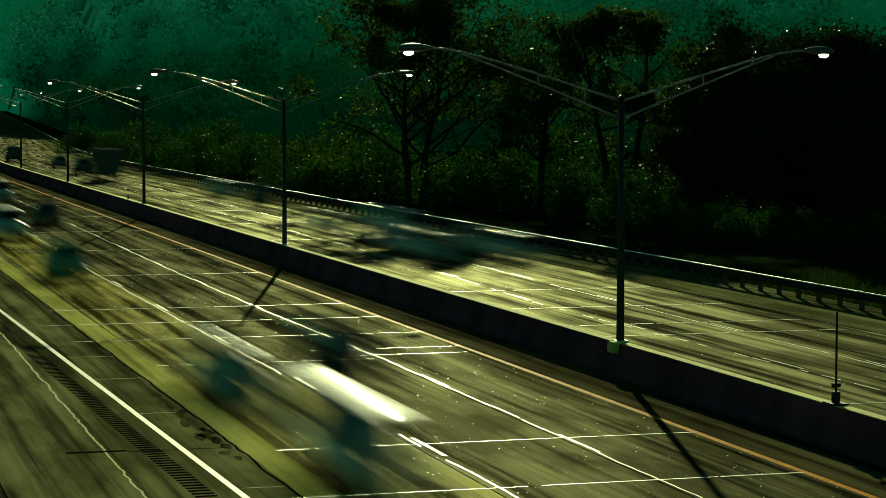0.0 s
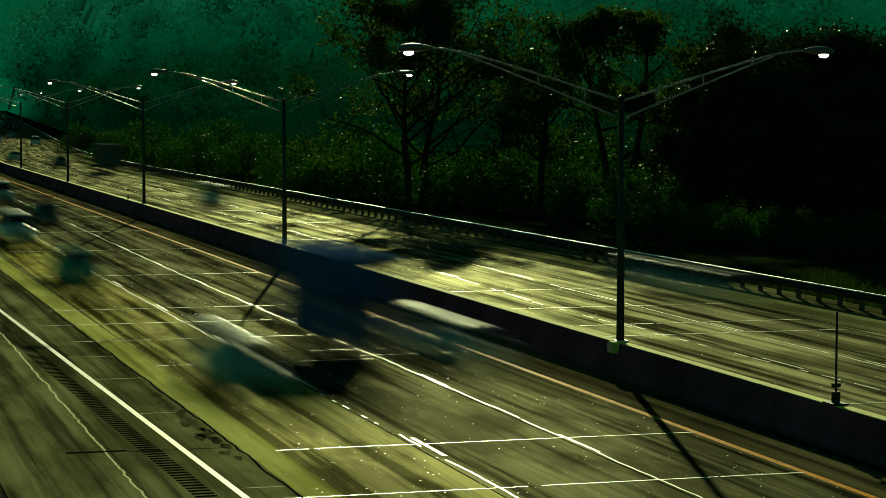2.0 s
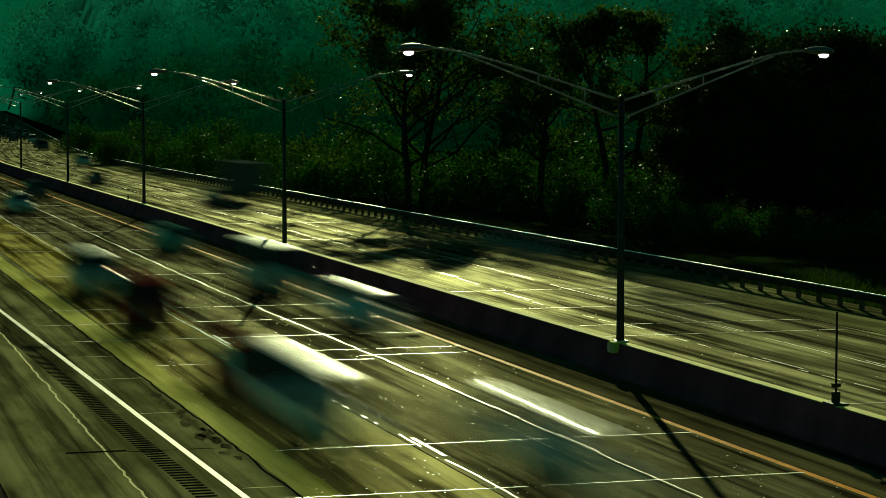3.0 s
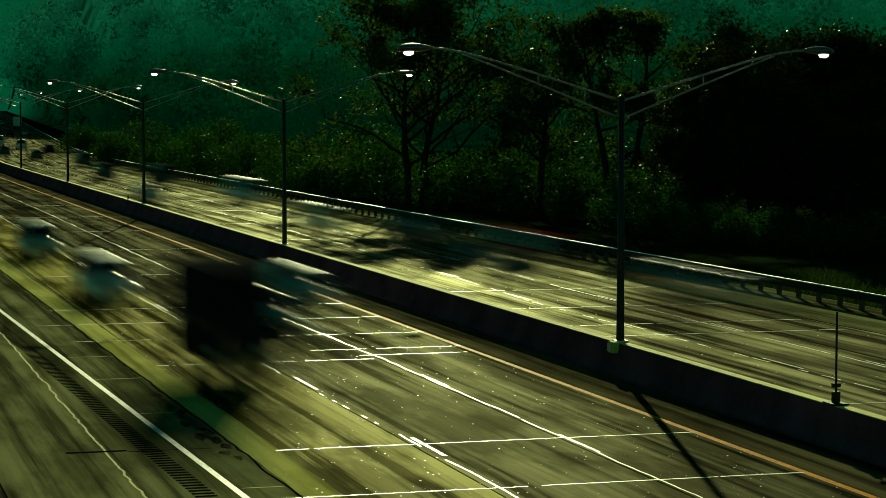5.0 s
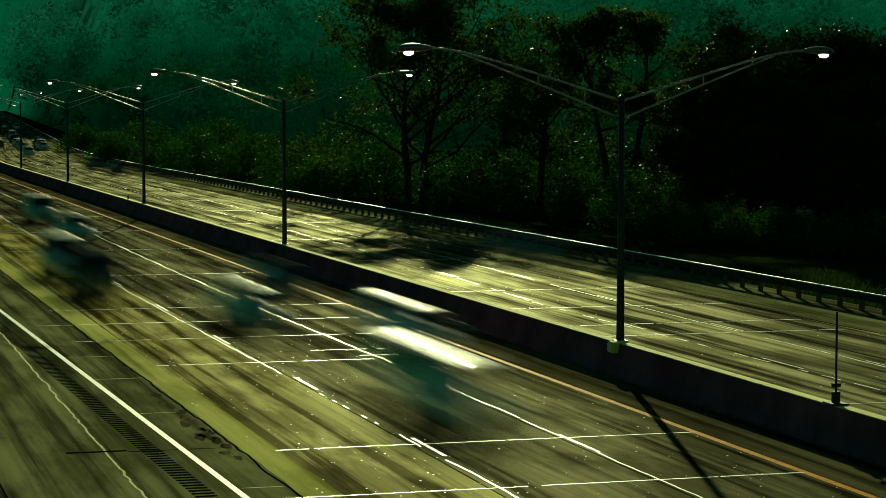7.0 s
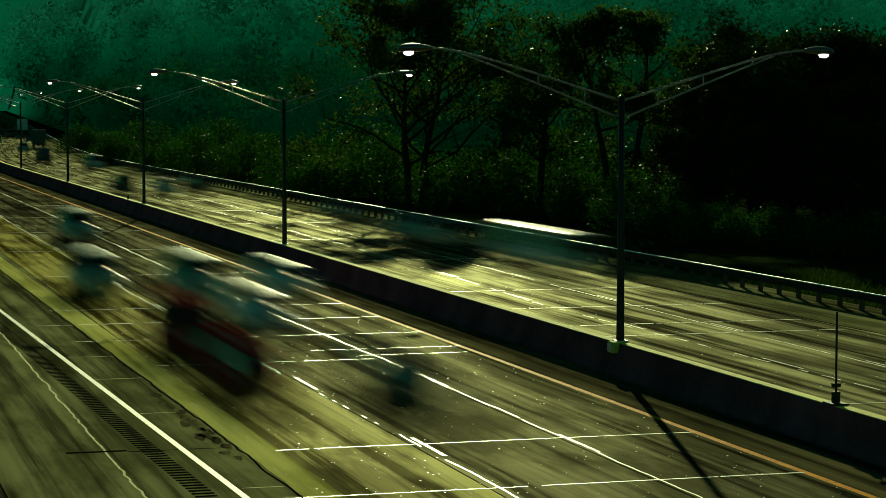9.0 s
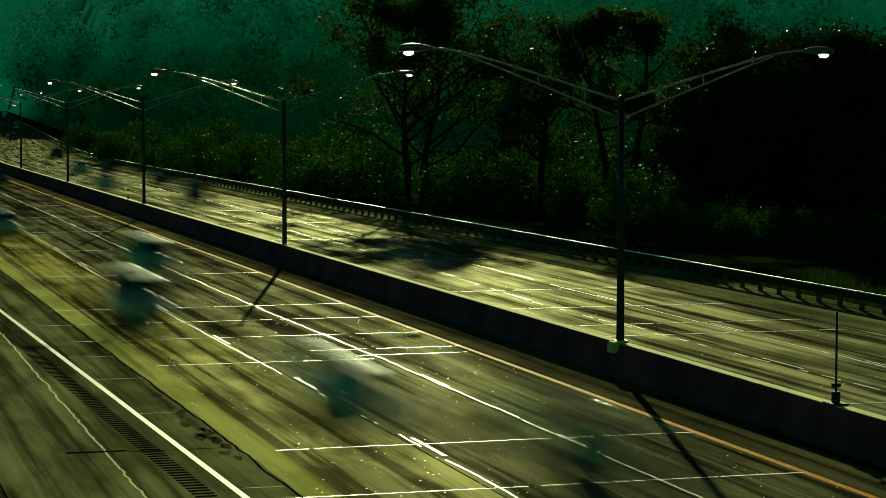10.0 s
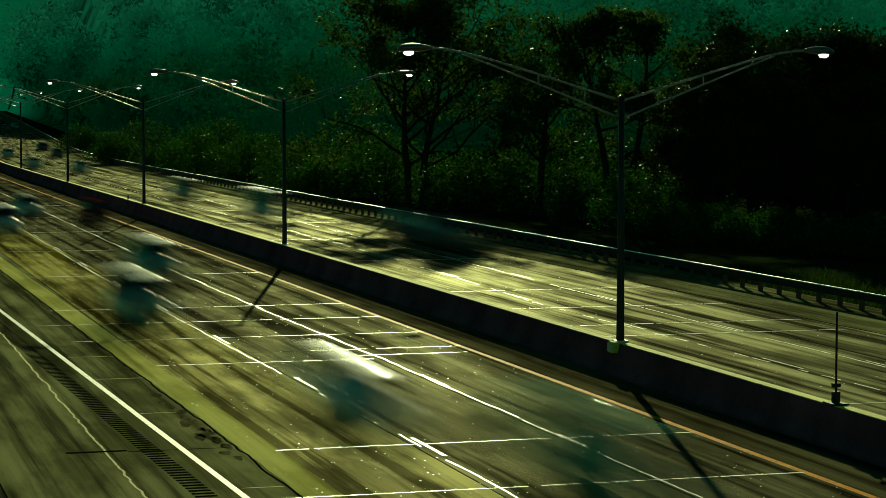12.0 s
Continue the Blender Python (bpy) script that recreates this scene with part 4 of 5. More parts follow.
def sedan(paint):
    root = new("sedan")
    body_shell(root, [(2.36, 0.60, 0.34, 0.58, 0.60), (2.30, 0.74, 0.26, 0.66, 0.70), (2.05, 0.85, 0.20, 0.74, 0.79), (1.5, 0.90, 0.19, 0.84, 0.90), (0.9, 0.91, 0.19, 0.92, 0.97), (-1.4, 0.91, 0.19, 0.96, 0.99),
                      (-2.0, 0.88, 0.21, 0.96, 1.00), (-2.28, 0.80, 0.28, 0.90, 0.95), (-2.36, 0.66, 0.40, 0.80, 0.84)], paint)
    cabin(root, paint, 1.05, -1.80, 0.25, -1.15, 0.80, 0.60, 0.94, 1.46)
    lamps(root, 0.86, 2.31, 0.62, -2.36, 0.78)
    front_end(root, 0.42, 2.37, 0.36, 0.58)
    mirrors(root, 0.86, 0.75, 0.93, paint)
    for x in (-0.80, 0.80):
        for y in (1.42, -1.38):
            wheel_part(root, x, y, 0.32, 0.22)
    return root


def suv(paint):
    root = new("sport_utility_vehicle")
    body_shell(root, [(2.36, 0.68, 0.42, 0.82, 0.86), (2.28, 0.82, 0.34, 0.90, 0.96), (1.95, 0.90, 0.28, 0.98, 1.04), (1.1, 0.94, 0.27, 1.06, 1.12), (-1.7, 0.94, 0.27, 1.10, 1.12), (-2.25, 0.90, 0.32, 1.08, 1.10), (-2.36, 0.80, 0.42, 1.0, 1.02)], paint)
    cabin(root, paint, 1.20, -2.25, 0.45, -1.95, 0.85, 0.70, 1.08, 1.78)
    lamps(root, 0.90, 2.32, 0.82, -2.37, 1.0, 0.2)
    front_end(root, 0.46, 2.38, 0.52, 0.82)
    mirrors(root, 0.90, 0.9, 1.08, paint)
    for x in (-0.82, 0.82):
        for y in (1.45, -1.42):
            wheel_part(root, x, y, 0.37, 0.25)
    return root


def van(paint):
    root = new("van")
    body_shell(root, [(2.62, 0.72, 0.42, 0.86, 0.90), (2.52, 0.88, 0.32, 0.98, 1.04), (2.2, 0.95, 0.26, 1.06, 1.12), (1.6, 0.98, 0.25, 1.16, 1.2), (-2.4, 0.98, 0.25, 1.18, 1.2), (-2.6, 0.94, 0.35, 1.16, 1.18)], paint)
    cabin(root, paint, 1.95, -2.55, 1.05, -2.45, 0.91, 0.80, 1.14, 2.05)
    lamps(root, 0.93, 2.56, 0.86, -2.61, 1.1, 0.22)
    front_end(root, 0.5, 2.64, 0.5, 0.82)
    mirrors(root, 0.94, 1.5, 1.15, BLACK_TRIM)
    for x in (-0.86, 0.86):
        for y in (1.65, -1.6):
            wheel_part(root, x, y, 0.36, 0.24)
    return root


def truck_cab(root, paint, y0, y1, w, z1):
    """A tall cab with hood, screen, bumper, lamps."""
    sh = Shape()
    sh.loft([[(-w, y1, 0.75), (w, y1, 0.75), (w, y0, 0.75), (-w, y0, 0.75)], [(-w, y1, 1.7), (w, y1, 1.7), (w, y0, 1.7), (-w, y0, 1.7)],
             [(-w * 0.96, y1, z1 - 0.12), (w * 0.96, y1, z1 - 0.12), (w * 0.94, y0 - 0.45, z1 - 0.12), (-w * 0.94, y0 - 0.45, z1 - 0.12)],
             [(-w * 0.85, y1, z1), (w * 0.85, y1, z1), (w * 0.82, y0 - 0.65, z1), (-w * 0.82, y0 - 0.65, z1)]])
    part("cab", sh, paint, root)
    pane(root, "windscreen", [(w * 0.88, y0 + 0.012, 1.72), (w * 0.84, y0 - 0.42, z1 - 0.2), (-w * 0.84, y0 - 0.42, z1 - 0.2), (-w * 0.88, y0 + 0.012, 1.72)])
    for d in (-1, 1):
        q = [(d * (w + 0.012), y0 - 0.95, 1.65), (d * (w * 0.965 + 0.012), y0 - 0.95, z1 - 0.3), (d * (w * 0.965 + 0.012), y0 - 0.45, z1 - 0.3), (d * (w + 0.012), y0 - 0.15, 1.65)]
        pane(root, "side_window", q if d > 0 else q[::-1])


def box_truck(paint):
    root = new("box_truck")
    sh = Shape()
    sh.box(-0.45, 0.45, -4.0, 3.2, 0.55, 0.8, 0.02)
    part("chassis", sh, BLACK_TRIM, root)
    truck_cab(root, paint, 3.4, 1.75, 1.0, 2.35)
    sh = Shape()
    sh.box(-0.98, 0.98, 3.35, 4.05, 0.7, 1.35, 0.12)
    part("hood", sh, paint, root)
    sh = Shape()
    sh.box(-1.22, 1.22, -4.05, 1.6, 0.85, 3.35, 0.05)
    part("cargo_box", sh, paint, root)
    sh = Shape()
    sh.box(-1.05, 1.05, 4.0, 4.15, 0.45, 0.75, 0.04)
    part("bumper", sh, CHROME, root)
    for d in (-1, 1):
        sh = Shape()
        sh.box(d * 0.72 - 0.16, d * 0.72 + 0.16, 3.95, 4.08, 0.85, 1.08, 0.03)
        part("headlight", sh, HEADLIGHT, root)
    front_end(root, 0.45, 4.08, 0.82, 1.2)
    for x in (-0.92, 0.92):
        for y in (2.75, -2.4):
            wheel_part(root, x, y, 0.46, 0.32)
    return root


def semi(paint):
    root = new("articulated_truck")
    sh = Shape()
    sh.box(-0.5, 0.5, -8.6, 8.0, 0.75, 1.05, 0.03)
    part("chassis", sh, BLACK_TRIM, root)
    truck_cab(root, paint, 6.9, 4.4, 1.15, 3.1)
    sh = Shape()
    sh.loft([[(-0.75, 6.85, 0.75), (0.75, 6.85, 0.75), (0.75, 6.85, 1.85), (-0.75, 6.85, 1.85)][::-1], [(-0.72, 8.2, 0.75), (0.72, 8.2, 0.75), (0.68, 8.2, 1.55), (-0.68, 8.2, 1.55)][::-1]])
    part("hood", sh, paint, root)
    sh = Shape()
    sh.box(-1.15, 1.15, 8.1, 8.45, 0.45, 0.85, 0.06)
    part("bumper", sh, CHROME, root)
    front_end(root, 0.55, 8.24, 0.9, 1.5)
    for d in (-1, 1):
        sh = Shape()
        sh.box(d * 0.92 - 0.17, d * 0.92 + 0.17, 7.9, 8.15, 0.95, 1.2, 0.04)
        part("headlight", sh, HEADLIGHT, root)
        sh = Shape()
        sh.tube([(d * 1.0, 4.3, 0.9), (d * 1.0, 4.3, 3.6)], [0.08, 0.07], 8)
        part("exhaust_stack", sh, CHROME, root)
    sh = Shape()
    sh.box(-1.29, 1.29, -8.6, 4.0, 1.15, 4.05, 0.06)
    part("trailer", sh, paint if paint in (PAINT["white"], PAINT["grey"]) else PAINT["white"], root, "tall box trailer")
    for x in (-1.0, 1.0):
        for y in (7.3, 3.4, 2.2, -6.4, -7.6):
            wheel_part(root, x, y, 0.5, 0.45)
    return root


MAKERS = {"sedan": (sedan, "sedan", "car"), "suv": (suv, "sport utility vehicle", "car"), "van": (van, "van", "van"), "box": (box_truck, "box truck", "truck"), "semi": (semi, "articulated lorry with box trailer", "truck")}
COLOUR_WORDS = {"dark": "charcoal", "red": "dark red", "green": "blue-green"}
TEMPLATES, FLEET = {}, []


def drive(t, kind, colour, lane, s, shift=0.0):
    """Puts one more vehicle in the traffic: at t seconds it is s metres along the road in its lane, shift metres off its middle."""
    key = (kind, colour)
    if key not in TEMPLATES:
        maker, words, category = MAKERS[kind]
        ob = maker(PAINT[colour])
        tagged(ob, COLOUR_WORDS.get(colour, colour) + " " + words + " driving along a highway lane", category, "highway traffic")
        TEMPLATES[key] = ob
    else:
        ob = copy_thing(TEMPLATES[key], Matrix.Identity(4))
    FLEET.append((ob, frame(t), lane, s, shift, 11.0 if kind == "semi" else 6.0 if kind == "box" else 3.2))


NEAR_SPEED, FAR_SPEED = 15.0, 21.0  # metres of road in one frame of the time-lapse


def station(s, lane, shift):
    return Matrix.Translation(at(s, LANES[lane] + shift)) @ pose(0, 0, 0, 0, 0, heading(s) + (180 if lane > 0 else 0))


def motions():
    """All traffic: every vehicle waits up the road in its own slot, runs through at the time-lapse's pace and stops in a slot down the road."""
    last = frame(12.0)
    for lane in LANES:
        way, speed = (-1, NEAR_SPEED) if lane > 0 else (1, FAR_SPEED)  # near lanes come towards the camera
        queue = [v for v in FLEET if v[2] == lane]
        queue.sort(key=lambda v: v[3] - way * speed * (v[1] - 1), reverse=way > 0)
        gate_in, gate_out = (660.0, -110.0) if lane > 0 else (-40.0, 1900.0)
        lengths = [2 * v[5] for v in queue]
        behind, ahead = 0.0, sum(lengths)
        for v, length in zip(queue, lengths):
            ob, k, _, s, shift, _ = v
            behind += length
            slot_in, slot_out = gate_in - way * behind, gate_out + way * ahead
            ahead -= length
            n0 = k - abs(s - slot_in) / speed  # leaves its slot
            n1 = k + abs(slot_out - s) / speed
            step = 5 if lane > 0 else 8
            rows = []
            first = k
            while first - step > max(n0, 1):
                first -= step
            n = first
            while n <= min(n1, last):
                rows.append((n, s + way * speed * (n - k)))
                n += step
            if n0 > 1:
                a = max(1, int(round(n0)) - 2)
                rows = [(q, slot_in) for q in sorted({1, a}) if q < rows[0][0]] + rows
            elif rows[0][0] > 1:
                rows.insert(0, (1, s + way * speed * (1 - k)))
            if n1 < last - 3:
                rows += [(q, slot_out) for q in sorted({int(math.ceil(n1)) + 3, last}) if q > rows[-1][0]]
            elif rows[-1][0] < last:
                rows.append((last, s + way * speed * (last - k)))
            walk(ob, [((q - 1) / FPS, station(p, lane, shift)) for q, p in rows])


def traffic():
    """When and where each vehicle passes."""
    drive(0.0, "suv", "silver", 2, 190.5)
    drive(0.0, "sedan", "dark", 2, 155.2)
    drive(0.0, "suv", "white", 3, 142.0)
    drive(0.0, "sedan", "green", 3, 111.8)
    drive(0.0, "sedan", "silver", 3, 66.8, 0.6)
    drive(0.0, "suv", "white", 3, 52.8, 0.5)
    drive(0.0, "sedan", "dark", 2, 72.0)
    drive(0.0, "van", "dark", -1, 324.8)
    drive(0.0, "sedan", "grey", -2, 290.0)
    drive(0.0, "suv", "dark", -2, 263.8)
    drive(0.0, "box", "dark", -2, 242.0)
    drive(0.0, "sedan", "silver", -3, 195.2)
    drive(0.0, "suv", "dark", -3, 178.5)
    drive(0.0, "suv", "white", -3, 138.2)
    drive(0.0, "sedan", "white", -2, 119.8)
    drive(0.0, "sedan", "white", -3, 117.2)
    drive(0.0, "sedan", "silver", -2, 140.0)
    drive(0.5, "sedan", "grey", 2, 179.8)
    drive(0.5, "suv", "dark", 3, 145.8)
    drive(0.5, "van", "dark", 2, 138.0)
    drive(0.5, "suv", "silver", 3, 103.2)
    drive(0.5, "sedan", "silver", 2, 109.8)
    drive(0.5, "suv", "white", 2, 81.2)
    drive(0.5, "sedan", "white", 1, 90.8)
    drive(0.5, "sedan", "silver", -1, 327.0)
    drive(0.5, "suv", "dark", -2, 321.5)
    drive(0.5, "suv", "dark", -2, 233.0)
    drive(0.5, "sedan", "silver", -2, 201.2)
    drive(0.5, "sedan", "white", -2, 189.2)
    drive(0.5, "sedan", "silver", -3, 191.2)
    drive(0.5, "sedan", "white", -2, 119.8)
    drive(0.5, "van", "dark", -2, 157.5)
    drive(0.5, "suv", "grey", -3, 130.5)
    drive(0.5, "suv", "dark", -3, 87.2)
    drive(0.5, "sedan", "silver", -2, 80.5)
    drive(1.0, "sedan", "silver", 2, 172.5)
    drive(1.0, "sedan", "white", 2, 154.5)
    drive(1.0, "sedan", "grey", 1, 201.2)
    drive(1.0, "suv", "white", 3, 124.5)
    drive(1.0, "suv", "silver", 3, 84.0)
    drive(1.0, "sedan", "grey", 1, 126.5)
    drive(1.0, "sedan", "grey", 1, 98.8)
    drive(1.0, "sedan", "silver", 1, 84.8)
    drive(1.0, "suv", "white", 3, 59.8)
    drive(1.0, "sedan", "silver", -2, 261.5)
    drive(1.0, "box", "dark", -3, 196.8)
    drive(1.0, "sedan", "silver", -1, 163.2)
    drive(1.0, "suv", "white", -3, 141.0)
    drive(1.0, "van", "dark", -3, 107.0)
    drive(1.0, "sedan", "grey", 2, 51.2)
    drive(1.5, "sedan", "dark", 2, 186.0)
    drive(1.5, "suv", "dark", 2, 165.8)
    drive(1.5, "sedan", "silver", 3, 144.5)
    drive(1.5, "sedan", "black", 2, 123.2)
    drive(1.5, "suv", "black", 2, 109.0)
    drive(1.5, "suv", "silver", 3, 89.8)
    drive(1.5, "sedan", "green", 3, 65.0)
    drive(1.5, "sedan", "red", 3, 59.8)
    drive(1.5, "sedan", "dark", -2, 419.8)
    drive(1.5, "suv", "dark", -2, 302.8)
    drive(1.5, "sedan", "silver", -2, 229.0)
    drive(1.5, "sedan", "white", -1, 154.5)
    drive(1.5, "suv", "white", -3, 132.2)
    drive(2.0, "suv", "silver", 2, 189.2)
    drive(2.0, "sedan", "dark", 2, 155.8)
    drive(2.0, "suv", "white", 3, 137.0)
    drive(2.0, "sedan", "green", 3, 107.5)
    drive(2.0, "sedan", "silver", 3, 70.0)
    drive(2.0, "box", "blue", 2, 76.0, -1.0)
    drive(2.0, "sedan", "silver", 1, 72.8)
    drive(2.0, "sedan", "silver", -1, 322.5)
    drive(2.0, "sedan", "grey", -2, 289.2)
    drive(2.0, "box", "dark", -3, 269.5)
    drive(2.0, "suv", "silver", -2, 179.5)
    drive(2.0, "sedan", "silver", -3, 92.0)
    drive(2.5, "van", "dark", 2, 136.5)
    drive(2.5, "suv", "silver", 3, 103.2)
    drive(2.5, "sedan", "dark", 2, 119.5)
    drive(2.5, "sedan", "silver", 2, 87.0)
    drive(2.5, "suv", "dark", -1, 333.2)
    drive(2.5, "suv", "silver", -2, 316.5)
    drive(2.5, "van", "dark", -2, 239.5)
    drive(2.5, "suv", "silver", -3, 251.5)
    drive(2.5, "suv", "silver", -1, 182.0)
    drive(2.5, "sedan", "dark", -3, 206.2)
    drive(2.5, "van", "dark", -2, 174.2)
    drive(2.5, "suv", "silver", -3, 158.5)
    drive(2.5, "sedan", "grey", -3, 110.8)
    drive(2.5, "suv", "dark", -3, 85.0)
    drive(2.5, "sedan", "green", 1, 48.2)
    drive(3.0, "sedan", "silver", 2, 173.2)
    drive(3.0, "sedan", "dark", 1, 199.0)
    drive(3.0, "suv", "silver", 3, 101.0)
    drive(3.0, "suv", "red", 3, 86.0)
    drive(3.0, "sedan", "green", 1, 126.2)
    drive(3.0, "van", "silver", 1, 100.2)
    drive(3.0, "sedan", "white", 1, 84.2)
    drive(3.0, "suv", "white", 3, 59.5)
    drive(3.0, "sedan", "red", 3, 68.2)
    drive(3.0, "sedan", "white", 2, 51.8)
    drive(3.0, "sedan", "silver", -3, 296.8)
    drive(3.0, "sedan", "dark", -1, 223.2)
    drive(3.0, "box", "dark", -3, 185.8)
    drive(3.0, "sedan", "grey", -2, 178.5)
    drive(3.0, "sedan", "grey", -3, 110.8)
    drive(3.0, "sedan", "grey", -2, 83.0)
    drive(3.5, "sedan", "black", 1, 83.0)
    drive(3.5, "sedan", "silver", 1, 255.3)
    drive(3.5, "suv", "silver", 2, 126.9)
    drive(3.5, "van", "green", 2, 265.8)
    drive(3.5, "sedan", "silver", 3, 74.2)
    drive(3.5, "suv", "white", 3, 291.9)
    drive(3.5, "suv", "silver", -1, 90.5)
    drive(3.5, "suv", "black", -1, 310.4)
    drive(3.5, "suv", "grey", -2, 74.9)
    drive(3.5, "van", "grey", -2, 196.5)
    drive(3.5, "suv", "grey", -2, 307.4)
    drive(3.5, "van", "grey", -3, 121.2)
    drive(3.5, "suv", "grey", -3, 287.2)
    drive(4.0, "sedan", "red", 1, 56.1)
    drive(4.0, "suv", "red", 1, 247.5)
    drive(4.0, "sedan", "silver", 2, 70.3)
    drive(4.0, "sedan", "red", 2, 234.0)
    drive(4.0, "suv", "white", 3, 99.8)
    drive(4.0, "sedan", "white", 3, 327.4)
    drive(4.0, "sedan", "silver", -1, 131.5)
    drive(4.0, "sedan", "grey", -1, 284.5)
    drive(4.0, "sedan", "grey", -2, 56.0)
    drive(4.0, "suv", "silver", -2, 261.5)
    drive(4.0, "semi", "black", -3, 95.0)
    drive(4.0, "sedan", "grey", -3, 317.0)
    drive(4.5, "suv", "dark", 1, 175.2)
    drive(4.5, "sedan", "red", 2, 51.3)
    drive(4.5, "suv", "grey", 2, 183.4)
    drive(4.5, "sedan", "silver", 3, 111.5)
    drive(4.5, "sedan", "dark", 3, 229.2)
    drive(4.5, "van", "white", -1, 126.5)
    drive(4.5, "sedan", "silver", -1, 278.3)
    drive(4.5, "suv", "white", -2, 91.0)
    drive(4.5, "sedan", "red", -2, 263.1)
    drive(4.5, "sedan", "black", -3, 55.2)
    drive(4.5, "sedan", "silver", -3, 273.2)
    drive(5.0, "suv", "silver", 3, 124.0)
    drive(5.0, "suv", "white", 3, 97.8)
    drive(5.0, "box", "black", 3, 70.2)
    drive(5.0, "sedan", "silver", 1, 94.2)
    drive(5.0, "sedan", "silver", 2, 81.8)
    drive(5.0, "sedan", "dark", -1, 358.5)
    drive(5.0, "sedan", "dark", -2, 330.2)
    drive(5.0, "suv", "dark", -3, 295.2)
    drive(5.0, "suv", "dark", -2, 243.8)
    drive(5.0, "sedan", "silver", -1, 189.0)
    drive(5.0, "van", "dark", -3, 227.8)
    drive(5.0, "van", "white", -3, 185.5)
    drive(5.0, "suv", "silver", -2, 142.0)
    drive(5.0, "suv", "red", -3, 111.5)
    drive(5.0, "sedan", "red", -2, 83.5)
    drive(5.0, "sedan", "grey", -3, 131.5)
    drive(5.0, "sedan", "silver", -3, 89.5)
    drive(5.5, "suv", "dark", 2, 159.8)
    drive(5.5, "sedan", "silver", 2, 127.2)
    drive(5.5, "sedan", "silver", 1, 156.0)
    drive(5.5, "suv", "silver", 3, 109.2)
    drive(5.5, "suv", "silver", 2, 110.5)
    drive(5.5, "suv", "red", 3, 78.5)
    drive(5.5, "sedan", "white", 1, 76.5)
    drive(5.5, "suv", "silver", 2, 45.0, 0.9)
    drive(5.5, "sedan", "grey", 3, 50.0)
    drive(5.5, "sedan", "grey", 1, 47.0)
    drive(5.5, "sedan", "dark", -2, 307.0)
    drive(5.5, "sedan", "silver", -1, 213.8)
    drive(5.5, "box", "black", -2, 224.8)
    drive(5.5, "van", "dark", -2, 176.5)
    drive(5.5, "sedan", "dark", -2, 419.8)
    drive(5.5, "suv", "grey", -3, 94.5)
    drive(5.5, "box", "grey", -3, 77.8)
    drive(6.0, "sedan", "silver", 2, 186.0)
    drive(6.0, "sedan", "silver", 1, 199.2)
    drive(6.0, "sedan", "silver", 2, 160.5)
    drive(6.0, "suv", "white", 2, 139.0)
    drive(6.0, "sedan", "silver", 3, 140.5)
    drive(6.0, "sedan", "dark", 1, 151.2)
    drive(6.0, "suv", "white", 1, 115.0)
    drive(6.0, "sedan", "white", 1, 98.0)
    drive(6.0, "suv", "white", 2, 86.8)
    drive(6.0, "sedan", "white", 1, 75.7)
    drive(6.0, "sedan", "dark", 1, 70.5)
    drive(6.0, "sedan", "grey", -2, 376.5)
    drive(6.0, "sedan", "silver", -3, 343.0)
    drive(6.0, "suv", "dark", -2, 248.5)
    drive(6.0, "sedan", "white", -3, 189.5)
    drive(6.0, "van", "dark", -3, 176.5)
    drive(6.0, "sedan", "white", -2, 132.8)
    drive(6.0, "sedan", "white", -3, 140.0)
    drive(6.0, "suv", "white", -3, 95.5)
    drive(6.5, "sedan", "white", 2, 196.8)
    drive(6.5, "sedan", "silver", 2, 160.8)
    drive(6.5, "suv", "silver", 3, 115.8)
    drive(6.5, "sedan", "silver", 1, 120.5)
    drive(6.5, "suv", "silver", 3, 93.0)
    drive(6.5, "suv", "white", 3, 77.8)
    drive(6.5, "sedan", "silver", -1, 419.8)
    drive(6.5, "sedan", "grey", -2, 339.0)
    drive(6.5, "suv", "dark", -3, 281.8)
    drive(6.5, "van", "dark", -2, 225.5)
    drive(6.5, "van", "silver", -2, 204.8)
    drive(6.5, "sedan", "dark", -2, 175.2)
    drive(6.5, "suv", "dark", -2, 159.0)
    drive(6.5, "sedan", "white", -2, 128.5)
    drive(6.5, "sedan", "silver", -2, 107.0)
    drive(6.5, "suv", "white", -3, 94.5)
    drive(6.5, "sedan", "silver", -3, 84.0)
    drive(6.5, "sedan", "silver", -2, 82.5)
    drive(7.0, "suv", "silver", 2, 159.2)
    drive(7.0, "sedan", "silver", 2, 139.2)
    drive(7.0, "suv", "silver", 3, 112.8)
    drive(7.0, "suv", "dark", 3, 101.0)
    drive(7.0, "sedan", "silver", 2, 86.0)
    drive(7.0, "sedan", "grey", 1, 98.0)
    drive(7.0, "sedan", "white", 1, 78.0)
    drive(7.0, "suv", "white", 2, 60.8)
    drive(7.0, "van", "dark", -3, 419.8)
    drive(7.0, "sedan", "dark", -1, 419.8)
    drive(7.0, "sedan", "silver", -2, 353.5)
    drive(7.0, "sedan", "grey", -3, 282.2)
    drive(7.0, "sedan", "dark", -3, 261.0)
    drive(7.0, "sedan", "grey", -3, 110.8)
    drive(7.5, "sedan", "white", 1, 83.9)
    drive(7.5, "suv", "dark", 1, 248.2)
    drive(7.5, "suv", "silver", 2, 174.7)
    drive(7.5, "sedan", "red", 3, 106.4)
    drive(7.5, "van", "dark", 3, 266.8)
    drive(7.5, "suv", "black", -1, 142.0)
    drive(7.5, "suv", "green", -1, 320.6)
    drive(7.5, "sedan", "grey", -2, 183.9)
    drive(7.5, "van", "dark", -3, 143.6)
    drive(8.0, "sedan", "dark", 1, 87.7)
    drive(8.0, "suv", "red", 1, 287.1)
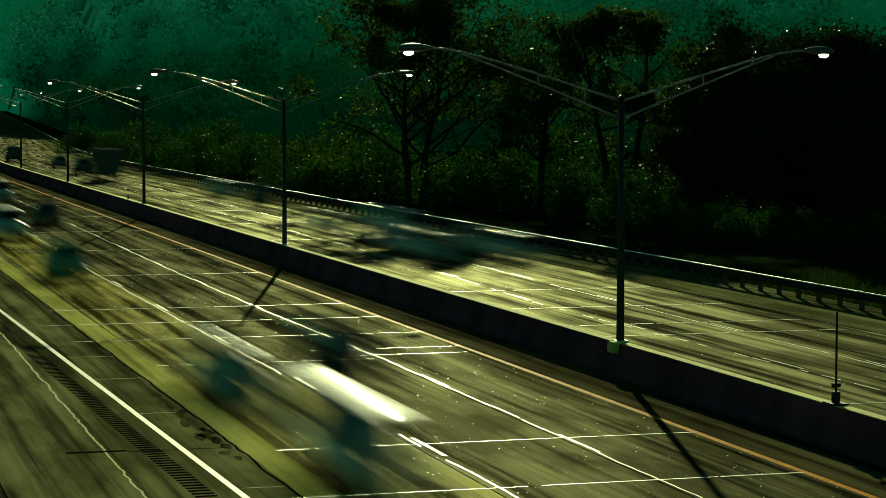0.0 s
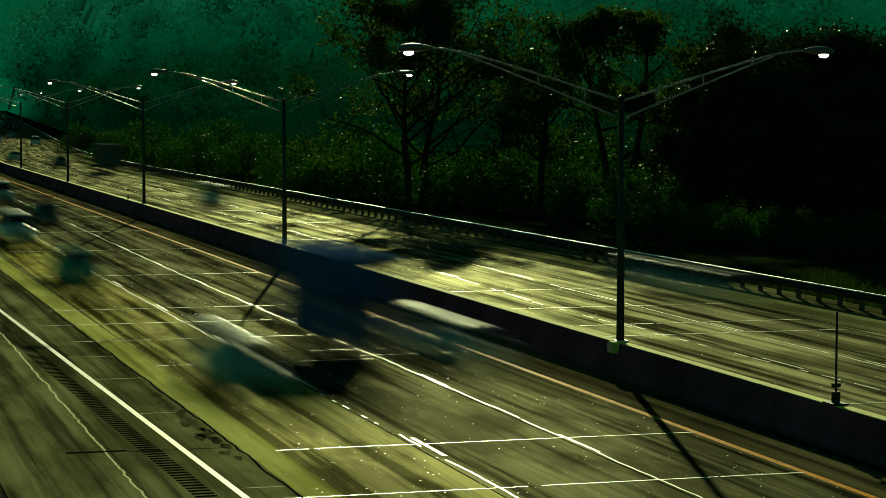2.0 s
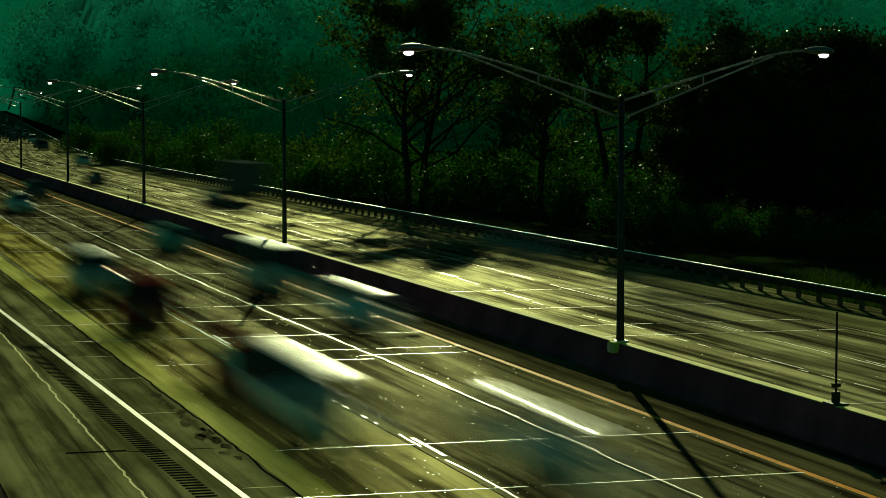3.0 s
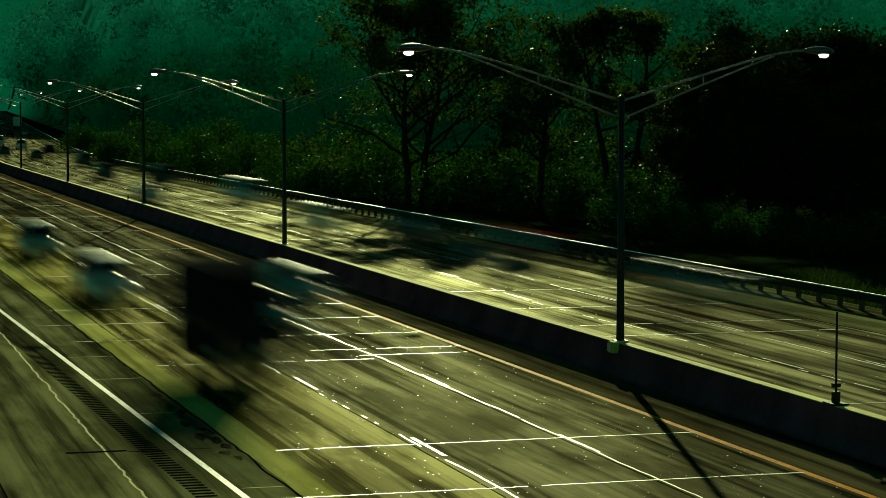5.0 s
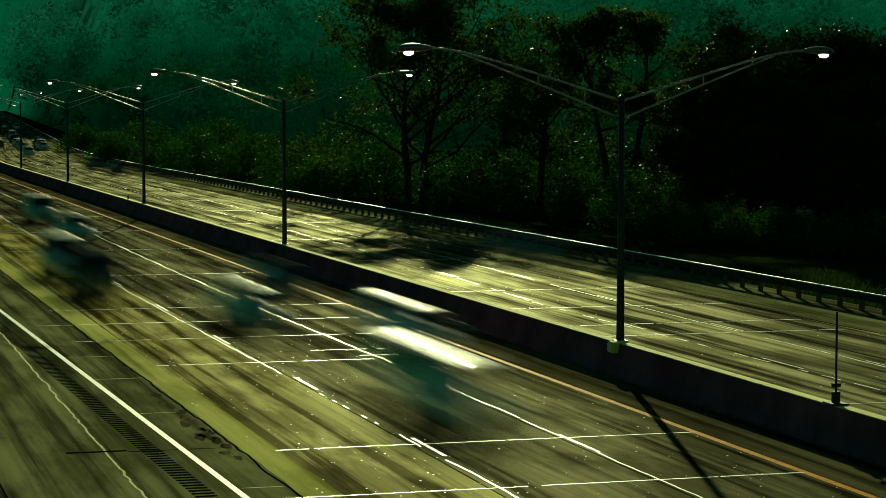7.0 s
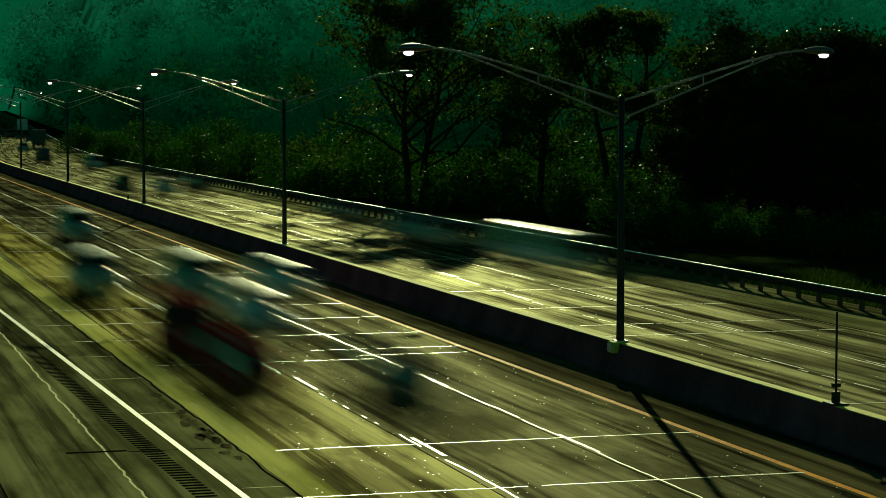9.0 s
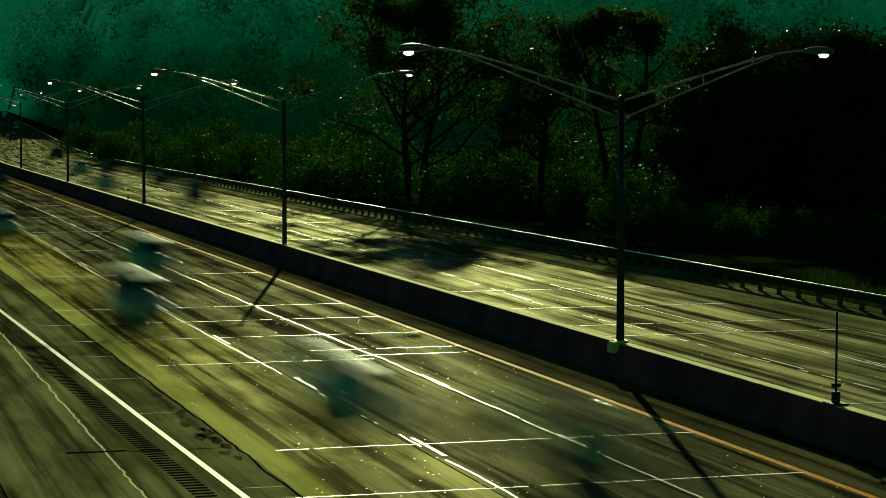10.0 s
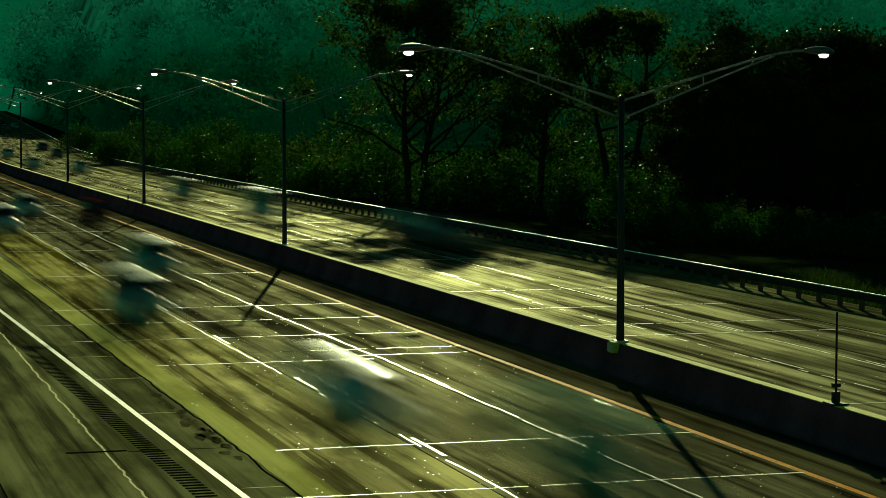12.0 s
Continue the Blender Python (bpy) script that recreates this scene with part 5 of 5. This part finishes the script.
    drive(8.0, "sedan", "silver", 2, 179.8)
    drive(8.0, "sedan", "silver", 2, 317.3)
    drive(8.0, "suv", "white", 3, 86.0)
    drive(8.0, "sedan", "dark", 3, 267.6)
    drive(8.0, "van", "red", -1, 96.3)
    drive(8.0, "suv", "silver", -1, 325.3)
    drive(8.0, "sedan", "red", -2, 147.4)
    drive(8.0, "sedan", "green", -3, 86.0)
    drive(8.0, "sedan", "grey", -3, 206.3)
    drive(8.5, "sedan", "red", 1, 165.9)
    drive(8.5, "suv", "silver", 2, 118.1)
    drive(8.5, "van", "green", 2, 238.2)
    drive(8.5, "suv", "silver", 3, 110.8)
    drive(8.5, "suv", "red", 3, 302.5)
    drive(8.5, "sedan", "green", -1, 161.8)
    drive(8.5, "sedan", "green", -2, 74.7)
    drive(8.5, "suv", "grey", -2, 248.9)
    drive(8.5, "sedan", "grey", -3, 176.6)
    drive(8.5, "semi", "red", -3, 302.3)
    drive(9.0, "suv", "silver", 2, 138.0)
    drive(9.0, "suv", "silver", 3, 101.0)
    drive(9.0, "suv", "silver", 2, 97.8)
    drive(9.0, "sedan", "white", 2, 84.5)
    drive(9.0, "sedan", "white", 1, 98.0)
    drive(9.0, "sedan", "red", 3, 67.5)
    drive(9.0, "sedan", "grey", 2, 64.2)
    drive(9.0, "van", "dark", -2, 315.8)
    drive(9.0, "box", "dark", -3, 419.8)
    drive(9.0, "suv", "silver", -3, 282.8)
    drive(9.0, "suv", "dark", -1, 204.8)
    drive(9.0, "sedan", "silver", -2, 203.0)
    drive(9.0, "sedan", "dark", -3, 207.0)
    drive(9.0, "sedan", "silver", -3, 131.2)
    drive(9.0, "van", "white", -3, 110.0)
    drive(9.0, "sedan", "dark", -3, 149.0)
    drive(9.5, "suv", "dark", 2, 175.2)
    drive(9.5, "suv", "dark", 2, 144.5)
    drive(9.5, "suv", "silver", 3, 73.0)
    drive(9.5, "sedan", "silver", 2, 58.2)
    drive(9.5, "box", "dark", -2, 323.8)
    drive(9.5, "sedan", "silver", -1, 224.5)
    drive(9.5, "sedan", "silver", -2, 226.5)
    drive(9.5, "sedan", "dark", -3, 308.0)
    drive(9.5, "sedan", "silver", -1, 177.8)
    drive(9.5, "sedan", "dark", -2, 187.2)
    drive(9.5, "sedan", "dark", -3, 265.0)
    drive(10.0, "sedan", "grey", 1, 236.5)
    drive(10.0, "sedan", "silver", 3, 144.8)
    drive(10.0, "suv", "silver", 2, 109.8)
    drive(10.0, "suv", "silver", 3, 88.5)
    drive(10.0, "sedan", "silver", 3, 62.5, -1.6)
    drive(10.0, "suv", "grey", 2, 49.2)
    drive(10.0, "sedan", "silver", -2, 265.8)
    drive(10.0, "sedan", "silver", -1, 216.0)
    drive(10.0, "suv", "dark", -2, 187.5)
    drive(10.0, "sedan", "dark", -3, 228.0)
    drive(10.0, "sedan", "dark", -3, 342.2)
    drive(10.0, "sedan", "dark", -3, 268.2)
    drive(10.5, "suv", "silver", 3, 131.8)
    drive(10.5, "sedan", "silver", 2, 137.0)
    drive(10.5, "sedan", "silver", 1, 148.5)
    drive(10.5, "suv", "silver", 2, 120.5)
    drive(10.5, "suv", "blue", 2, 96.5)
    drive(10.5, "sedan", "silver", 3, 91.2)
    drive(10.5, "sedan", "grey", 1, 96.8)
    drive(10.5, "sedan", "green", 1, 64.2)
    drive(10.5, "sedan", "grey", 1, 46.5)
    drive(10.5, "suv", "silver", -2, 324.0)
    drive(10.5, "sedan", "dark", -3, 337.2)
    drive(10.5, "van", "silver", -2, 223.2)
    drive(10.5, "van", "dark", -2, 210.0)
    drive(10.5, "suv", "silver", -1, 177.2)
    drive(10.5, "sedan", "silver", -2, 176.8)
    drive(10.5, "sedan", "grey", -3, 147.8)
    drive(10.5, "sedan", "dark", -1, 419.8)
    drive(11.0, "sedan", "silver", 2, 155.8)
    drive(11.0, "sedan", "black", 2, 135.2)
    drive(11.0, "sedan", "silver", 3, 105.8)
    drive(11.0, "suv", "white", 2, 99.2)
    drive(11.0, "sedan", "green", 3, 83.0)
    drive(11.0, "suv", "white", 3, 68.8)
    drive(11.0, "sedan", "white", 2, 64.2)
    drive(11.0, "sedan", "silver", 3, 48.8, -1.4)
    drive(11.0, "sedan", "dark", -2, 357.0)
    drive(11.0, "sedan", "dark", -2, 304.0)
    drive(11.0, "suv", "dark", -2, 256.5)
    drive(11.0, "suv", "silver", -1, 224.5)
    drive(11.0, "sedan", "silver", -1, 207.2)
    drive(11.0, "sedan", "silver", -1, 186.2)
    drive(11.0, "suv", "dark", -2, 185.5)
    drive(11.0, "sedan", "white", -3, 178.2)
    drive(11.0, "sedan", "silver", -3, 153.5)
    drive(11.0, "sedan", "white", -2, 118.8)
    drive(11.0, "sedan", "silver", -3, 123.8)
    drive(11.0, "sedan", "grey", -2, 96.8)
    drive(11.5, "suv", "dark", 2, 180.5)
    drive(11.5, "suv", "dark", 2, 144.5)
    drive(11.5, "sedan", "green", 3, 125.8)
    drive(11.5, "suv", "silver", 3, 77.2)
    drive(11.5, "sedan", "silver", 2, 58.2)
    drive(11.5, "sedan", "red", 3, 63.5)
    drive(11.5, "van", "dark", -2, 323.8)
    drive(11.5, "sedan", "dark", -3, 201.0)
    drive(11.5, "sedan", "dark", -3, 75.2)
    drive(12.0, "suv", "white", 3, 145.2)
    drive(12.0, "sedan", "silver", 2, 168.2)
    drive(12.0, "sedan", "red", 1, 159.2)
    drive(12.0, "suv", "silver", 2, 108.5)
    drive(12.0, "suv", "silver", 3, 88.5)
    drive(12.0, "sedan", "white", 3, 61.8, -1.6)
    drive(12.0, "suv", "green", 2, 49.2)
    drive(12.0, "sedan", "silver", -1, 341.2)
    drive(12.0, "sedan", "silver", -1, 286.0)
    drive(12.0, "sedan", "silver", -3, 400.5)
    drive(12.0, "sedan", "grey", -3, 341.2)
    drive(12.0, "sedan", "silver", -2, 266.8)
    drive(12.0, "suv", "silver", -2, 193.0)
    drive(12.0, "van", "silver", -2, 159.8)
    drive(12.0, "sedan", "grey", -3, 126.5)
    drive(12.0, "suv", "grey", -3, 131.7)


build_slabs()
joint_seals()
traffic()
motions()
